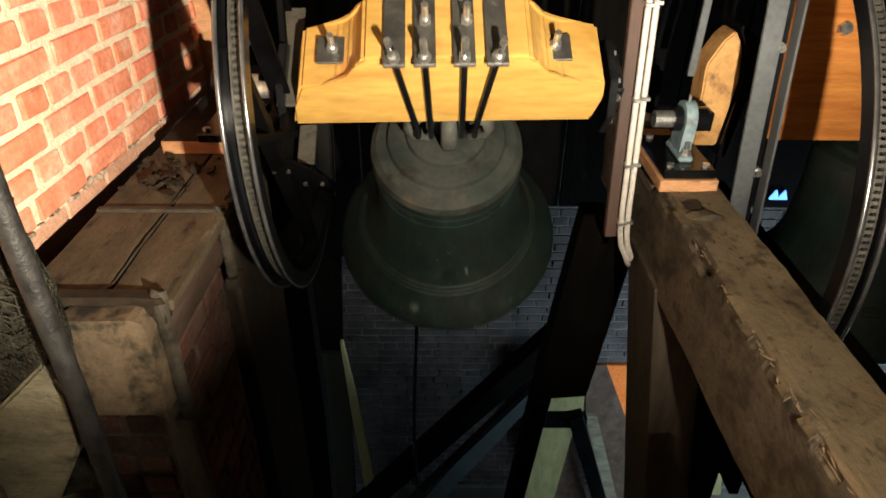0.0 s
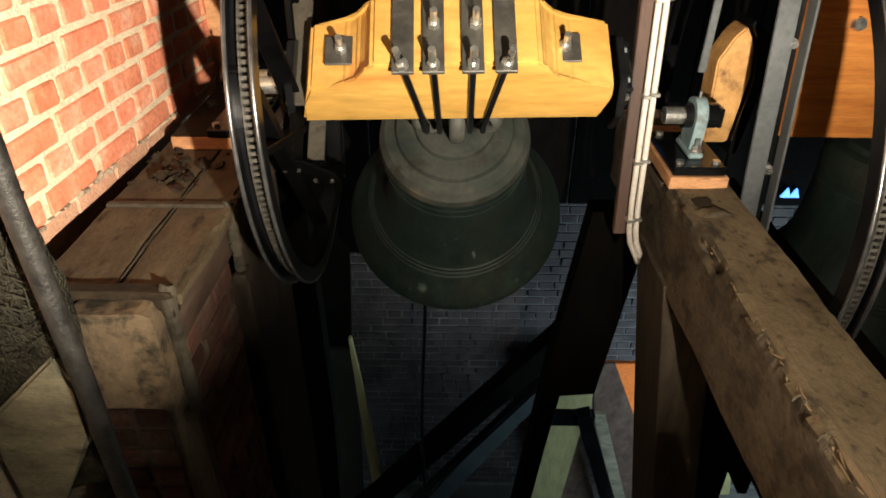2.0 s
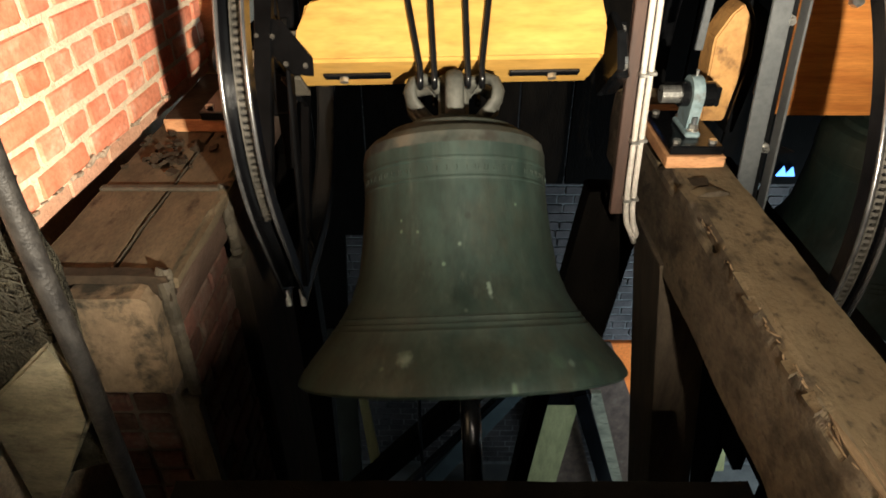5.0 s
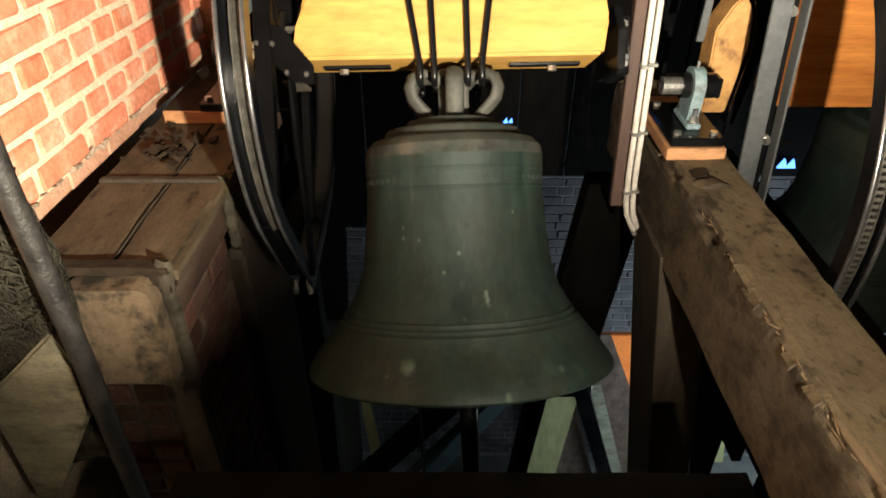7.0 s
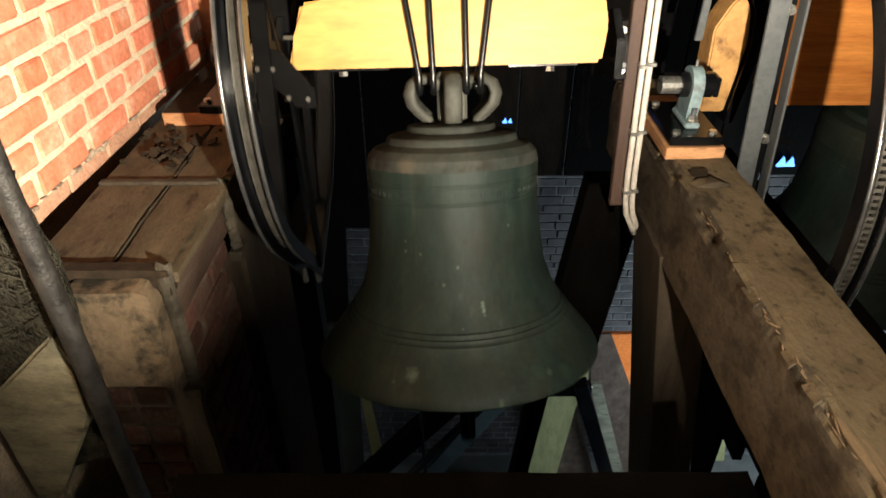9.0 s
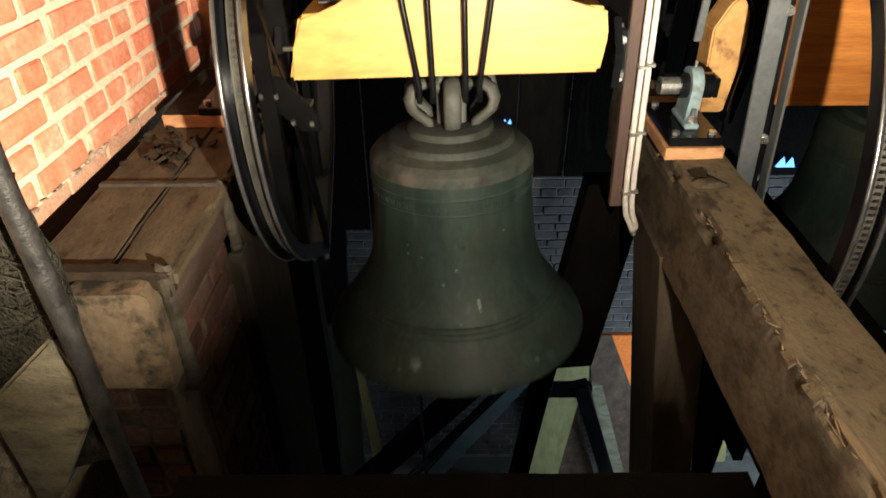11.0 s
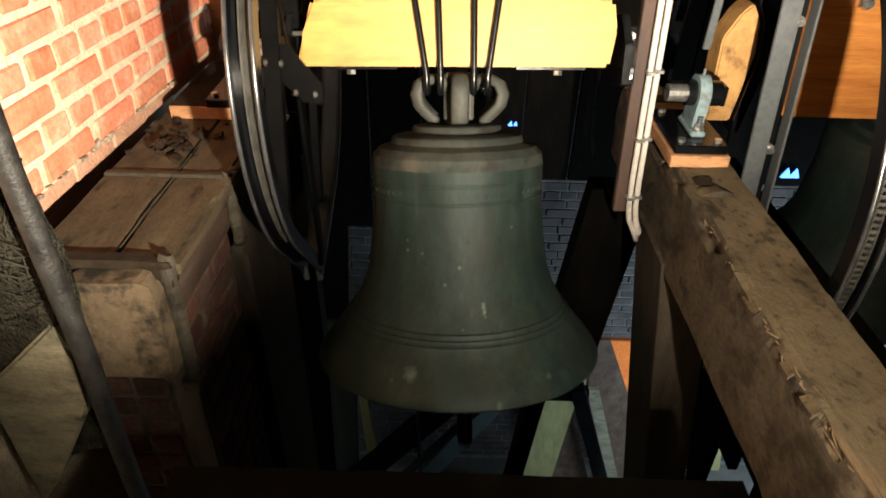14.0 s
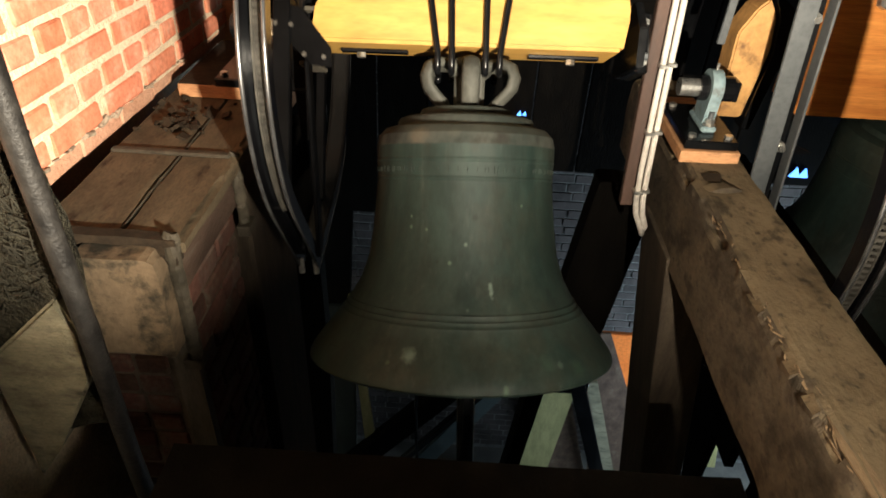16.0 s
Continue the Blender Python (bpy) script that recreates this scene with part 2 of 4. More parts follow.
# ---- mesh helpers ----


def done(bm, smooth=False):
    bmesh.ops.recalc_face_normals(bm, faces=bm.faces)
    me = bpy.data.meshes.new("mesh")
    bm.to_mesh(me)
    bm.free()
    if smooth:
        for p in me.polygons:
            p.use_smooth = True
    return me


def thing(name, at, label, category, group=""):
    ob = new(name)
    ob.empty_display_size = 0.1
    ob.location = at
    tagged(ob, label, category, group)
    return ob


def part(name, bm, material, parent, label="", smooth=False, at=None):
    """One mesh under a thing; the mesh is given in the world unless at is given (then in the parent's space)."""
    if at is None:
        p, o = parent, Vector((0, 0, 0))
        while p:
            o += p.location
            p = p.parent
        bmesh.ops.translate(bm, verts=bm.verts, vec=-o)
    ob = new(name, done(bm, smooth))
    ob.data.materials.append(material)
    ob.parent = parent
    if at is not None:
        ob.location = at
    if label:
        ob["label"] = label
    return ob


def solo(name, bm, material, label="", category="", group="", kind="", smooth=False):
    """A thing or piece of the setting that is one mesh, built in the world; its origin goes to its base."""
    lo = [min(v.co[i] for v in bm.verts) for i in range(3)]
    hi = [max(v.co[i] for v in bm.verts) for i in range(3)]
    o = Vector(((lo[0] + hi[0]) / 2, (lo[1] + hi[1]) / 2, lo[2]))
    bmesh.ops.translate(bm, verts=bm.verts, vec=-o)
    ob = new(name, done(bm, smooth))
    ob.location = o
    ob.data.materials.append(material)
    return tagged(ob, label, category, group, kind)


def box(x0, x1, y0, y1, z0, z1, bevel=0.0, bm=None, seg=1):
    b = bmesh.new()
    bmesh.ops.create_cube(b, size=1)
    bmesh.ops.transform(b, matrix=Matrix.LocRotScale(((x0 + x1) / 2, (y0 + y1) / 2, (z0 + z1) / 2), None, (x1 - x0, y1 - y0, z1 - z0)), verts=b.verts)
    if bevel:
        bmesh.ops.bevel(b, geom=b.edges[:], offset=bevel, segments=seg, affect="EDGES", profile=0.5)
    return merge(bm, b)


def merge(bm, b):
    if bm is None:
        return b
    me = bpy.data.meshes.new("tmp")
    b.to_mesh(me)
    b.free()
    bm.from_mesh(me)
    bpy.data.meshes.remove(me)
    return bm


def bar(a, b, w, h, bevel=0.0, up=(0, 0, 1), bm=None):
    """A square bar from a to b, w across and h along up."""
    a, b = Vector(a), Vector(b)
    d = (b - a).normalized()
    s = d.cross(Vector(up))
    s = s.normalized() if s.length > 1e-4 else Vector((1, 0, 0))
    u = s.cross(d)
    k = box(-w / 2, w / 2, -(b - a).length / 2, (b - a).length / 2, -h / 2, h / 2, bevel)
    m = Matrix((s, d, u)).transposed().to_4x4()
    m.translation = (a + b) / 2
    bmesh.ops.transform(k, matrix=m, verts=k.verts)
    return merge(bm, k)


def rod(a, b, r, n=12, r2=None, bm=None):
    a, b = Vector(a), Vector(b)
    k = bmesh.new()
    bmesh.ops.create_cone(k, cap_ends=True, segments=n, radius1=r, radius2=r if r2 is None else r2, depth=(b - a).length)
    m = (b - a).to_track_quat("Z", "Y").to_matrix().to_4x4()
    m.translation = (a + b) / 2
    bmesh.ops.transform(k, matrix=m, verts=k.verts)
    return merge(bm, k)


def tube(points, r, n=10, bm=None, flat=1.0, side=None):
    """A pipe through points; flat squeezes it along its second axis."""
    k = bmesh.new()
    P = [Vector(p) for p in points]
    rings = []
    last = None
    for i, p in enumerate(P):
        d = (P[min(i + 1, len(P) - 1)] - P[max(i - 1, 0)]).normalized()
        ref = Vector(side) if side else (last or (Vector((0, 0, 1)) if abs(d.z) < 0.9 else Vector((1, 0, 0))))
        s = (ref - d * ref.dot(d)).normalized()
        last = s
        u = d.cross(s)
        rings.append([k.verts.new(p + s * math.cos(2 * math.pi * j / n) * r + u * math.sin(2 * math.pi * j / n) * r * flat) for j in range(n)])
    for q, w in zip(rings, rings[1:]):
        for j in range(n):
            k.faces.new((q[j], q[(j + 1) % n], w[(j + 1) % n], w[j]))
    k.faces.new(rings[0])
    k.faces.new(rings[-1][::-1])
    return merge(bm, k)


def lathe(profile, n=96, caps=(True, True)):
    """A turned solid round z; profile: (r, z) from the top to the bottom."""
    k = bmesh.new()
    rings = [[k.verts.new((r * math.cos(2 * math.pi * j / n), r * math.sin(2 * math.pi * j / n), z)) for j in range(n)] for r, z in profile]
    for q, w in zip(rings, rings[1:]):
        for j in range(n):
            k.faces.new((q[j], q[(j + 1) % n], w[(j + 1) % n], w[j]))
    if caps[0]:
        k.faces.new(rings[0])
    if caps[1]:
        k.faces.new(rings[-1])
    for i in range(1, len(profile) - 1):
        a, b, c = (Vector(p) for p in profile[i - 1:i + 2])
        if (b - a).angle(c - b) > 0.5:
            for j in range(n):
                e = k.edges.get((rings[i][j], rings[i][(j + 1) % n]))
                e.smooth = False
    return k


def prism(outline, y0, y1, bevel=0.0, bm=None):
    """An outline in x and z, pulled from y0 to y1."""
    k = bmesh.new()
    a = [k.verts.new((x, y0, z)) for x, z in outline]
    b = [k.verts.new((x, y1, z)) for x, z in outline]
    k.faces.new(a)
    k.faces.new(b[::-1])
    for i in range(len(a)):
        j = (i + 1) % len(a)
        k.faces.new((a[i], b[i], b[j], a[j]))
    if bevel:
        bmesh.ops.bevel(k, geom=k.edges[:], offset=bevel, segments=2, affect="EDGES")
    return merge(bm, k)


def hexnut(at, axis, r, h, bm=None):
    a = Vector(at)
    return rod(a, a + Vector(axis).normalized() * h, r, 6, None, bm)


def rough_timber(x0, x1, y0, y1, z0, z1, amount=0.006, chips=0.02, seed=0.0, cuts=(8, 110, 8), chip_edge=-1):
    """A long hewn beam along y with worn, split edges; chip_edge is the side whose upper edge is splintered most."""
    k = bmesh.new()
    nx, ny, nz = cuts
    ring = [(x0 + (x1 - x0) * i / nx, z1) for i in range(nx)] + [(x1, z1 - (z1 - z0) * i / nz) for i in range(nz)]
    ring += [(x1 - (x1 - x0) * i / nx, z0) for i in range(nx)] + [(x0, z0 + (z1 - z0) * i / nz) for i in range(nz)]
    cx, cz = (x0 + x1) / 2, (z0 + z1) / 2
    rows = []
    for j in range(ny + 1):
        y = y0 + (y1 - y0) * j / ny
        row = []
        for x, z in ring:
            dx, dz = abs(x - cx) / (x1 - x0) * 2, abs(z - cz) / (z1 - z0) * 2
            p = Vector((x * 9 + seed, y * 5, z * 9))
            v = Vector((noise.noise(p), noise.noise(p + Vector((7, 3, 1))) * 0.5, noise.noise(p + Vector((1, 9, 4))))) * amount
            edge = max(0.0, dx - 0.75) * max(0.0, dz - 0.75) * 16
            if edge > 0:
                c = abs(noise.noise(Vector((y * 7 + seed, z * 3, 2.2)))) + 0.6 * max(0, noise.noise(Vector((y * 23, seed, x * 5))))
                if (x - cx) * chip_edge > 0 and z > cz:
                    c += 2.0 * max(0.0, noise.noise(Vector((y * 5.0, seed, 5.5))) - 0.12)
                side = 1.6 if (x - cx) * chip_edge > 0 and z > cz else 0.22
                v += Vector((cx - x, 0, cz - z)).normalized() * chips * c * edge * side
                v.y += 0.015 * noise.noise(Vector((y * 31, x, z))) * edge
            row.append(k.verts.new(Vector((x, y, z)) + v))
        rows.append(row)
    m = len(ring)
    for q, w in zip(rows, rows[1:]):
        for i in range(m):
            k.faces.new((q[i], q[(i + 1) % m], w[(i + 1) % m], w[i]))
    k.faces.new(rows[0])
    k.faces.new(rows[-1][::-1])
    return k


def spots(m, places):
    """Old marks on a surface: (place, radius, colour) in the object's own space, with ragged edges."""
    t = m.node_tree
    n, ln = t.nodes, t.links
    b = n["Principled BSDF"]
    col = b.inputs["Base Color"].links[0].from_socket
    co = n.new("ShaderNodeTexCoord")
    nz = n.new("ShaderNodeTexNoise")
    nz.inputs["Scale"].default_value = 45
    ln.new(co.outputs["Object"], nz.inputs["Vector"])
    for place, radius, colour in places:
        d = n.new("ShaderNodeVectorMath")
        d.operation = "DISTANCE"
        ln.new(co.outputs["Object"], d.inputs[0])
        d.inputs[1].default_value = place
        add = n.new("ShaderNodeMath")
        add.operation = "MULTIPLY_ADD"
        ln.new(nz.outputs[0], add.inputs[0])
        add.inputs[1].default_value = radius * 1.6
        ln.new(d.outputs["Value"], add.inputs[2])
        mr = n.new("ShaderNodeMapRange")
        mr.inputs["From Min"].default_value, mr.inputs["From Max"].default_value = radius * 1.35, radius * 2.1
        mr.inputs["To Min"].default_value, mr.inputs["To Max"].default_value = 0.5, 0.0
        ln.new(add.outputs[0], mr.inputs[0])
        mx = n.new("ShaderNodeMixRGB")
        mx.inputs[2].default_value = (*colour, 1)
        ln.new(mr.outputs[0], mx.inputs[0])
        ln.new(col, mx.inputs[1])
        col = mx.outputs[0]
    ln.new(col, b.inputs["Base Color"])


E = EYE_Z  # heights below are given from the eye's level

# ---- tower shell ----
solo("floor", box(-1.8, 4.2, -2.0, 4.6, -0.25, 0.0), STONE_DARK, "dark sooty floor at the tower's foot", kind="structure")
solo("ceiling", box(-1.8, 4.2, -2.0, 4.6, E + 1.5, E + 1.7), STONE_DARK, "dark boarded ceiling of the bell chamber", kind="structure")
solo("wall_south", box(-1.8, 4.2, -2.0, -1.7, 0.0, E + 1.5), STONE_DARK, "dark wall behind the bell frame", kind="structure")
solo("wall_east", box(3.8, 4.2, -1.7, 4.2, 0.0, E + 1.5), STONE_DARK, "dark wall beyond the second bell", kind="structure")
WALL_TURN = Matrix.Translation((-1.0, 1.65, 0)) @ pose(0, 0, 0, 0, 0, -2.5)
wall_west = new("wall_west", done(box(-0.40, -0.008, -3.2, 2.25, E - 0.826, E + 1.5, 0, box(-0.42, -0.14, -3.3, 2.25, 0.0, E - 0.826))))
wall_west.matrix_world = WALL_TURN
wall_west.data.materials.append(MORTAR)
tagged(wall_west, "warm red brick wall with thick pale mortar joints", kind="structure")
wall_north = solo("wall_north", box(-1.5, 3.8, 3.912, 4.2, 0.0, E + 1.5), FAR_MORTAR, "grey brick wall far below the bells, its dimness put in the colour", kind="structure")

# unseen added stand, shade and bars that cut and thin the lamp's lower light
stand = thing("light_shaper", (0.42, -0.32, 0), "added unseen shade and bars on a stand, shaping the light", "lamp")
part("pole", rod((0.42, -0.34, 0.0), (0.42, -0.34, E - 0.44), 0.012, 10), DARK_TIMBER, stand)
part("bracket", box(0.415, 0.425, -0.35, -0.150, E - 0.455, E - 0.445), DARK_TIMBER, stand)
part("shade", prism([(0.04, E - 0.85), (0.72, E - 0.85), (0.72, E - 0.425), (0.46, E - 0.423), (0.396, E - 0.422), (0.384, E - 0.390), (0.360, E - 0.392), (0.330, E - 0.396), (0.325, E - 0.437), (0.04, E - 0.447)], -0.150, -0.146), DARK_TIMBER, stand)
grille = bmesh.new()
for i in range(45):
    box(0.352 + i * 0.008, 0.3571 + i * 0.008, -0.149, -0.147, E - 0.46, E - 0.374, 0, grille)
for i in range(12):
    box(0.235 + i * 0.008, 0.2402 + i * 0.008, -0.149, -0.147, E - 0.46, E - 0.388, 0, grille)
tagged(part("grille", grille, DARK_TIMBER, stand, "added close black bars that thin the lamp's lower light"), kind="stuff")

# ---- the bell frame ----
solo("frame_beam", rough_timber(0.703, 0.903, -0.6, 2.6, E - 1.236, E - 0.930, 0.006, 0.022, 3.0, (12, 420, 12)), OLD_OAK,
     "old dusty oak beam with a splintered upper edge", "beam")


def splinters():
    """Torn slivers: short ones at the broken places of the edge, long flat ones where it has split off lengthwise."""
    k = bmesh.new()
    rnd = random.Random(21)

    def sliver(x, y, z, l, w, rx, ry, rz):
        b = prism([(-l, 0), (-l * 0.4, -w * 0.7), (l * 0.3, -w), (l * rnd.uniform(0.6, 1), 0), (l * 0.2, w * 0.6)], -0.0015, 0.002)
        bmesh.ops.transform(b, matrix=pose(x, y, z, rx, ry, rz), verts=b.verts)
        merge(k, b)

    for i in range(60):
        y = rnd.choice((0.80, 0.88, 0.98, 1.08, 1.16, 1.25, 1.36, 1.50)) + rnd.gauss(0, 0.035)
        sliver(0.716 + rnd.uniform(-0.008, 0.02), y, E - 0.937 + rnd.uniform(-0.008, 0.003), 0.005 + 0.025 * rnd.random() ** 2, rnd.uniform(0.001, 0.003), rnd.uniform(40, 110), rnd.uniform(-20, 20), 90 + rnd.uniform(-30, 30))
    for i in range(9):
        sliver(0.722 + rnd.uniform(-0.008, 0.028), rnd.uniform(0.52, 0.90), E - 0.933 + rnd.uniform(-0.003, 0.002), rnd.uniform(0.03, 0.09), rnd.uniform(0.002, 0.006), 88 + rnd.uniform(-8, 8), rnd.uniform(-3, 3), 90 + rnd.uniform(-6, 6))
    sliver(0.724, 0.735, E - 0.9315, 0.13, 0.011, 90, 0, 92)
    sliver(0.742, 0.640, E - 0.9315, 0.12, 0.007, 90, 0, 88)
    sliver(0.716, 0.585, E - 0.9325, 0.09, 0.009, 86, 0, 91)
    return k


def flap(y, l, lift, seed):
    """A wedge of oak torn up out of the beam's edge, hanging by its far end."""
    rnd = random.Random(seed)
    k = bmesh.new()
    n = 5
    rows = []
    for i in range(n + 1):
        f = i / n
        h = lift * (1 - f) ** 1.4
        w = 0.012 + 0.010 * f + rnd.uniform(-0.001, 0.001)
        x, yy = 0.700 - 0.006 * (1 - f), y + l * f
        rows.append([k.verts.new(Vector(p)) for p in ((x, yy, E - 0.945 + h), (x + w, yy + rnd.uniform(-0.004, 0.004), E - 0.934 + h * 0.7), (x + w, yy, E - 0.939 + h * 0.7), (x, yy, E - 0.958 + h))])
    for q, w in zip(rows, rows[1:]):
        for j in range(4):
            k.faces.new((q[j], q[(j + 1) % 4], w[(j + 1) % 4], w[j]))
    k.faces.new(rows[0])
    k.faces.new(rows[-1][::-1])
    return k


for y, l, lift in ((1.135, 0.085, 0.015), (0.950, 0.05, 0.010), (0.845, 0.06, 0.014)):
    solo("wood_flap", flap(y, l, lift, int(y * 100)), OLD_OAK, "torn flap of oak lifted from the beam's edge", "chip", "torn flaps")
solo("splinters", splinters(), PALE_SPLINTER, "fresh pale splinters along a beam's edge", "splinters", kind="stuff")
bm = prism([(-0.055, 0.0), (-0.02, 0.012), (0.02, 0.016), (0.055, 0.006), (0.05, 0.0), (0.0, -0.004)], -0.022, 0.026, 0.002)
bmesh.ops.transform(bm, matrix=pose(0.785, 1.70, E - 0.932, -8, 4, 12), verts=bm.verts)
solo("wood_chip", bm, OLD_OAK, "lifted dusty chip of oak lying on the beam", "chip")
bm = prism([(-0.035, 0.0), (-0.01, 0.004), (0.03, 0.006), (0.035, 0.0)], -0.03, 0.02, 0.002)
bmesh.ops.transform(bm, matrix=pose(0.770, 1.775, E - 0.932, 4, -6, -15), verts=bm.verts)
solo("wood_chip", bm, DEBRIS_BARK, "dark flake of bark lying on the beam", "chip")
solo("leaning_post", bar((0.775, 1.88, E - 1.19), (1.31, 1.88, 0.0), 0.17, 0.34, 0.003, up=(0, 1, 0)), POST_WOOD,
     "brown timber post leaning under the frame beam", "post")
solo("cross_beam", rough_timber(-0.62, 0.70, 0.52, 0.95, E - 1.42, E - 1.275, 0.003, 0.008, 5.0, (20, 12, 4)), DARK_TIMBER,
     "near-black timber cross beam of the bell frame", "beam")
solo("beam_trestle", box(-0.55, -0.40, 0.62, 0.85, 0.0, E - 1.41, 0.01), DARK_TIMBER, "near-black timber prop under the cross beam", "post")
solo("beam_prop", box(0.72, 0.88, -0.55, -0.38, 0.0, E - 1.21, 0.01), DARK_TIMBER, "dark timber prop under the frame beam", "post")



def battered(x, y, z0, z1, r, seed):
    rnd = random.Random(seed)
    n = 24
    k = tube([(x + rnd.uniform(-0.002, 0.002), y + rnd.uniform(-0.002, 0.002), z0 + (z1 - z0) * i / n) for i in range(n + 1)], r, 10, flat=0.65)
    for v in k.verts:
        v.co += Vector((rnd.uniform(-1, 1), rnd.uniform(-1, 1), rnd.uniform(-1, 1))) * 0.0012
    return k


left = thing("clad_beam", (-0.79, 1.9, 0), "timber beam boxed in with dusty boards and lead strips", "beam")
part("core", rough_timber(-0.945, -0.640, 1.20, 2.75, E - 1.03, E - 0.90, 0.004, 0.01, 9.0, (8, 60, 6), 1), SIDE_WOOD, left)
part("top_board", rough_timber(-0.952, -0.765, 1.185, 2.10, E - 0.899, E - 0.860, 0.0025, 0.006, 1.0, (8, 60, 2), 1), DUSTY_BOARD, left)
part("top_board", rough_timber(-0.757, -0.605, 1.185, 2.10, E - 0.899, E - 0.860, 0.0025, 0.030, 2.0, (16, 150, 4), 1), DUSTY_BOARD, left)
part("end_block", rough_timber(-0.825, -0.645, 1.105, 1.160, E - 1.15, E - 0.868, 0.004, 0.02, 4.0, (10, 6, 12), 1), END_BLOCK, left, "split brown timber end block")
part("end_board", rough_timber(-0.95, -0.62, 1.161, 1.192, E - 0.914, E - 0.846, 0.004, 0.014, 6.0, (40, 6, 6)), DEBRIS_BARK, left, "dirty ragged board across the end")
part("cover_strip", tube([(-0.761 + 0.0007 * math.sin(i), 1.19 + i * 0.0455, E - 0.8595) for i in range(21)], 0.0027, 6), LEAD, left, "thin bead along the joint of the boards")
part("lead_strip", box(-0.955, -0.625, 1.575, 1.600, E - 0.862, E - 0.850, 0.004), LEAD, left)
part("corner_strip", battered(-0.632, 1.168, E - 0.868, E - 1.23, 0.019, 1), LEAD, left, "battered lead corner strip")
part("corner_strip", battered(-0.622, 1.605, E - 0.855, E - 1.10, 0.017, 2), LEAD, left, "battered lead corner strip")
part("clamp", box(-0.640, -0.600, 1.575, 1.645, E - 1.12, E - 1.085, 0.004), LEAD, left)
part("clamp", box(-0.665, -0.615, 1.150, 1.20, E - 1.245, E - 1.215, 0.004), LEAD, left)
lead_end = battered(-0.630, 1.175, E - 0.885, E - 0.838, 0.017, 3)
part("strip_end", lead_end, LEAD, left, "folded end of the lead corner strip")
solo("rear_prop", box(-0.90, -0.650, 1.715, 2.20, 0.0, E - 1.032, 0.012), POST_WOOD, "brown timber prop under the boxed beam", "post")
pier = thing("brick_pier", (-0.80, 1.40, 0), "red brick pier with smeared pale joints, shade put in its colour", "pier")
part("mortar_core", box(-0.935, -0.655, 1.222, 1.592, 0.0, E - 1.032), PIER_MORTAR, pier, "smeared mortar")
part("corner_board", rough_timber(-0.705, -0.640, 1.180, 1.212, E - 3.0, E - 1.175, 0.003, 0.006, 12.0, (6, 4, 60)), GREY_DIRT, pier, "dirty grey board at the corner")
pr = random.Random(6)
for row in range(15):
    zc = E - 1.072 - row * 0.078
    y, l = 1.222, (0.10 if row % 2 else 0.215)
    while y < 1.56:
        l = min(l, 1.592 - y)
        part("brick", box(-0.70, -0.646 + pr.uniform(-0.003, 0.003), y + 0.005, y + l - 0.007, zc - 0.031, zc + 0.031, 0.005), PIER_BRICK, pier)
        y, l = y + l, 0.215
    x = -0.935 if row % 2 else -0.99
    for i in range(2):
        x1 = x + (0.10 if (i + row) % 2 else 0.15)
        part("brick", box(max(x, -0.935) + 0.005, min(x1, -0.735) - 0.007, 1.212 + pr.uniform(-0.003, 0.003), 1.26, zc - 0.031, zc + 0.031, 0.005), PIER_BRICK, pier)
        x = x1
solo("corner_post", box(-0.99, -0.90, 2.62, 2.78, 0.0, E + 1.5, 0.004), BLOCK_WOOD, "orange-brown upright timber against the brick wall", "post")


def debris():
    k = bmesh.new()
    rnd = random.Random(4)
    for i in range(52):
        x, y = rnd.gauss(-0.845, 0.055), rnd.gauss(1.81, 0.075)
        if not (-0.955 < x < -0.66 and 1.63 < y < 1.965):
            continue
        s = 0.003 + 0.017 * rnd.random() ** 2.2
        q = rnd.uniform(0.55, 1.1)
        b = prism([(-s, 0), (-s * 0.3, 0.004), (s * 0.5, 0.004 + s * 0.35), (s, rnd.uniform(-0.002, 0.006)), (s * 0.4, -0.003), (-s * 0.4, -0.004)], -s * q, s * q)
        bmesh.ops.transform(b, matrix=pose(x, y, E - 0.855 + rnd.uniform(0, 0.006), rnd.uniform(-35, 35), rnd.uniform(-35, 35), rnd.uniform(0, 180)), verts=b.verts)
        merge(k, b)
    return k


solo("debris", debris(), DEBRIS_BARK, "flakes of dirt and splinters on dusty boards", "debris", kind="stuff")

# near clutter beside the wall
solo("pipe", tube([(-0.715 + 0.003 * math.sin(i * 1.7), 0.93, E + 1.5 - i * 0.20) for i in range(33)], 0.021, 12, flat=1.0), RUSTY_PIPE,
     "pitted dark iron pipe standing beside the frame", "pipe", smooth=True)
solo("flat_bar", bar((-0.745, 0.965, E - 0.85), (-0.745, 0.965, 0.0), 0.022, 0.012, 0.002, up=(0, 1, 0)), GREY_WOOD, "narrow strip behind the iron pipe", "strip")
bm = prism([(-1.02, -1.13), (-0.98, -1.05), (-0.807, -0.887), (-0.780, -0.98), (-0.790, -1.12), (-0.93, -1.37), (-1.02, -1.50)], 0.985, 1.06, 0.008)
bmesh.ops.translate(bm, verts=bm.verts, vec=(0, 0, E))
solo("grey_timber_end", bm, GREY_WOOD, "weathered grey timber end, sawn and dusty", "beam")
moss = thing("mossy_timber", (-0.91, 1.04, E - 1.30), "dark crumbling timber covered with fibrous dirt", "beam")
part("timber", rough_timber(-1.02, -0.80, 1.00, 1.085, E - 1.30, E - 0.55, 0.03, 0.05, 7.0, (30, 8, 60)), FIBRE, moss)


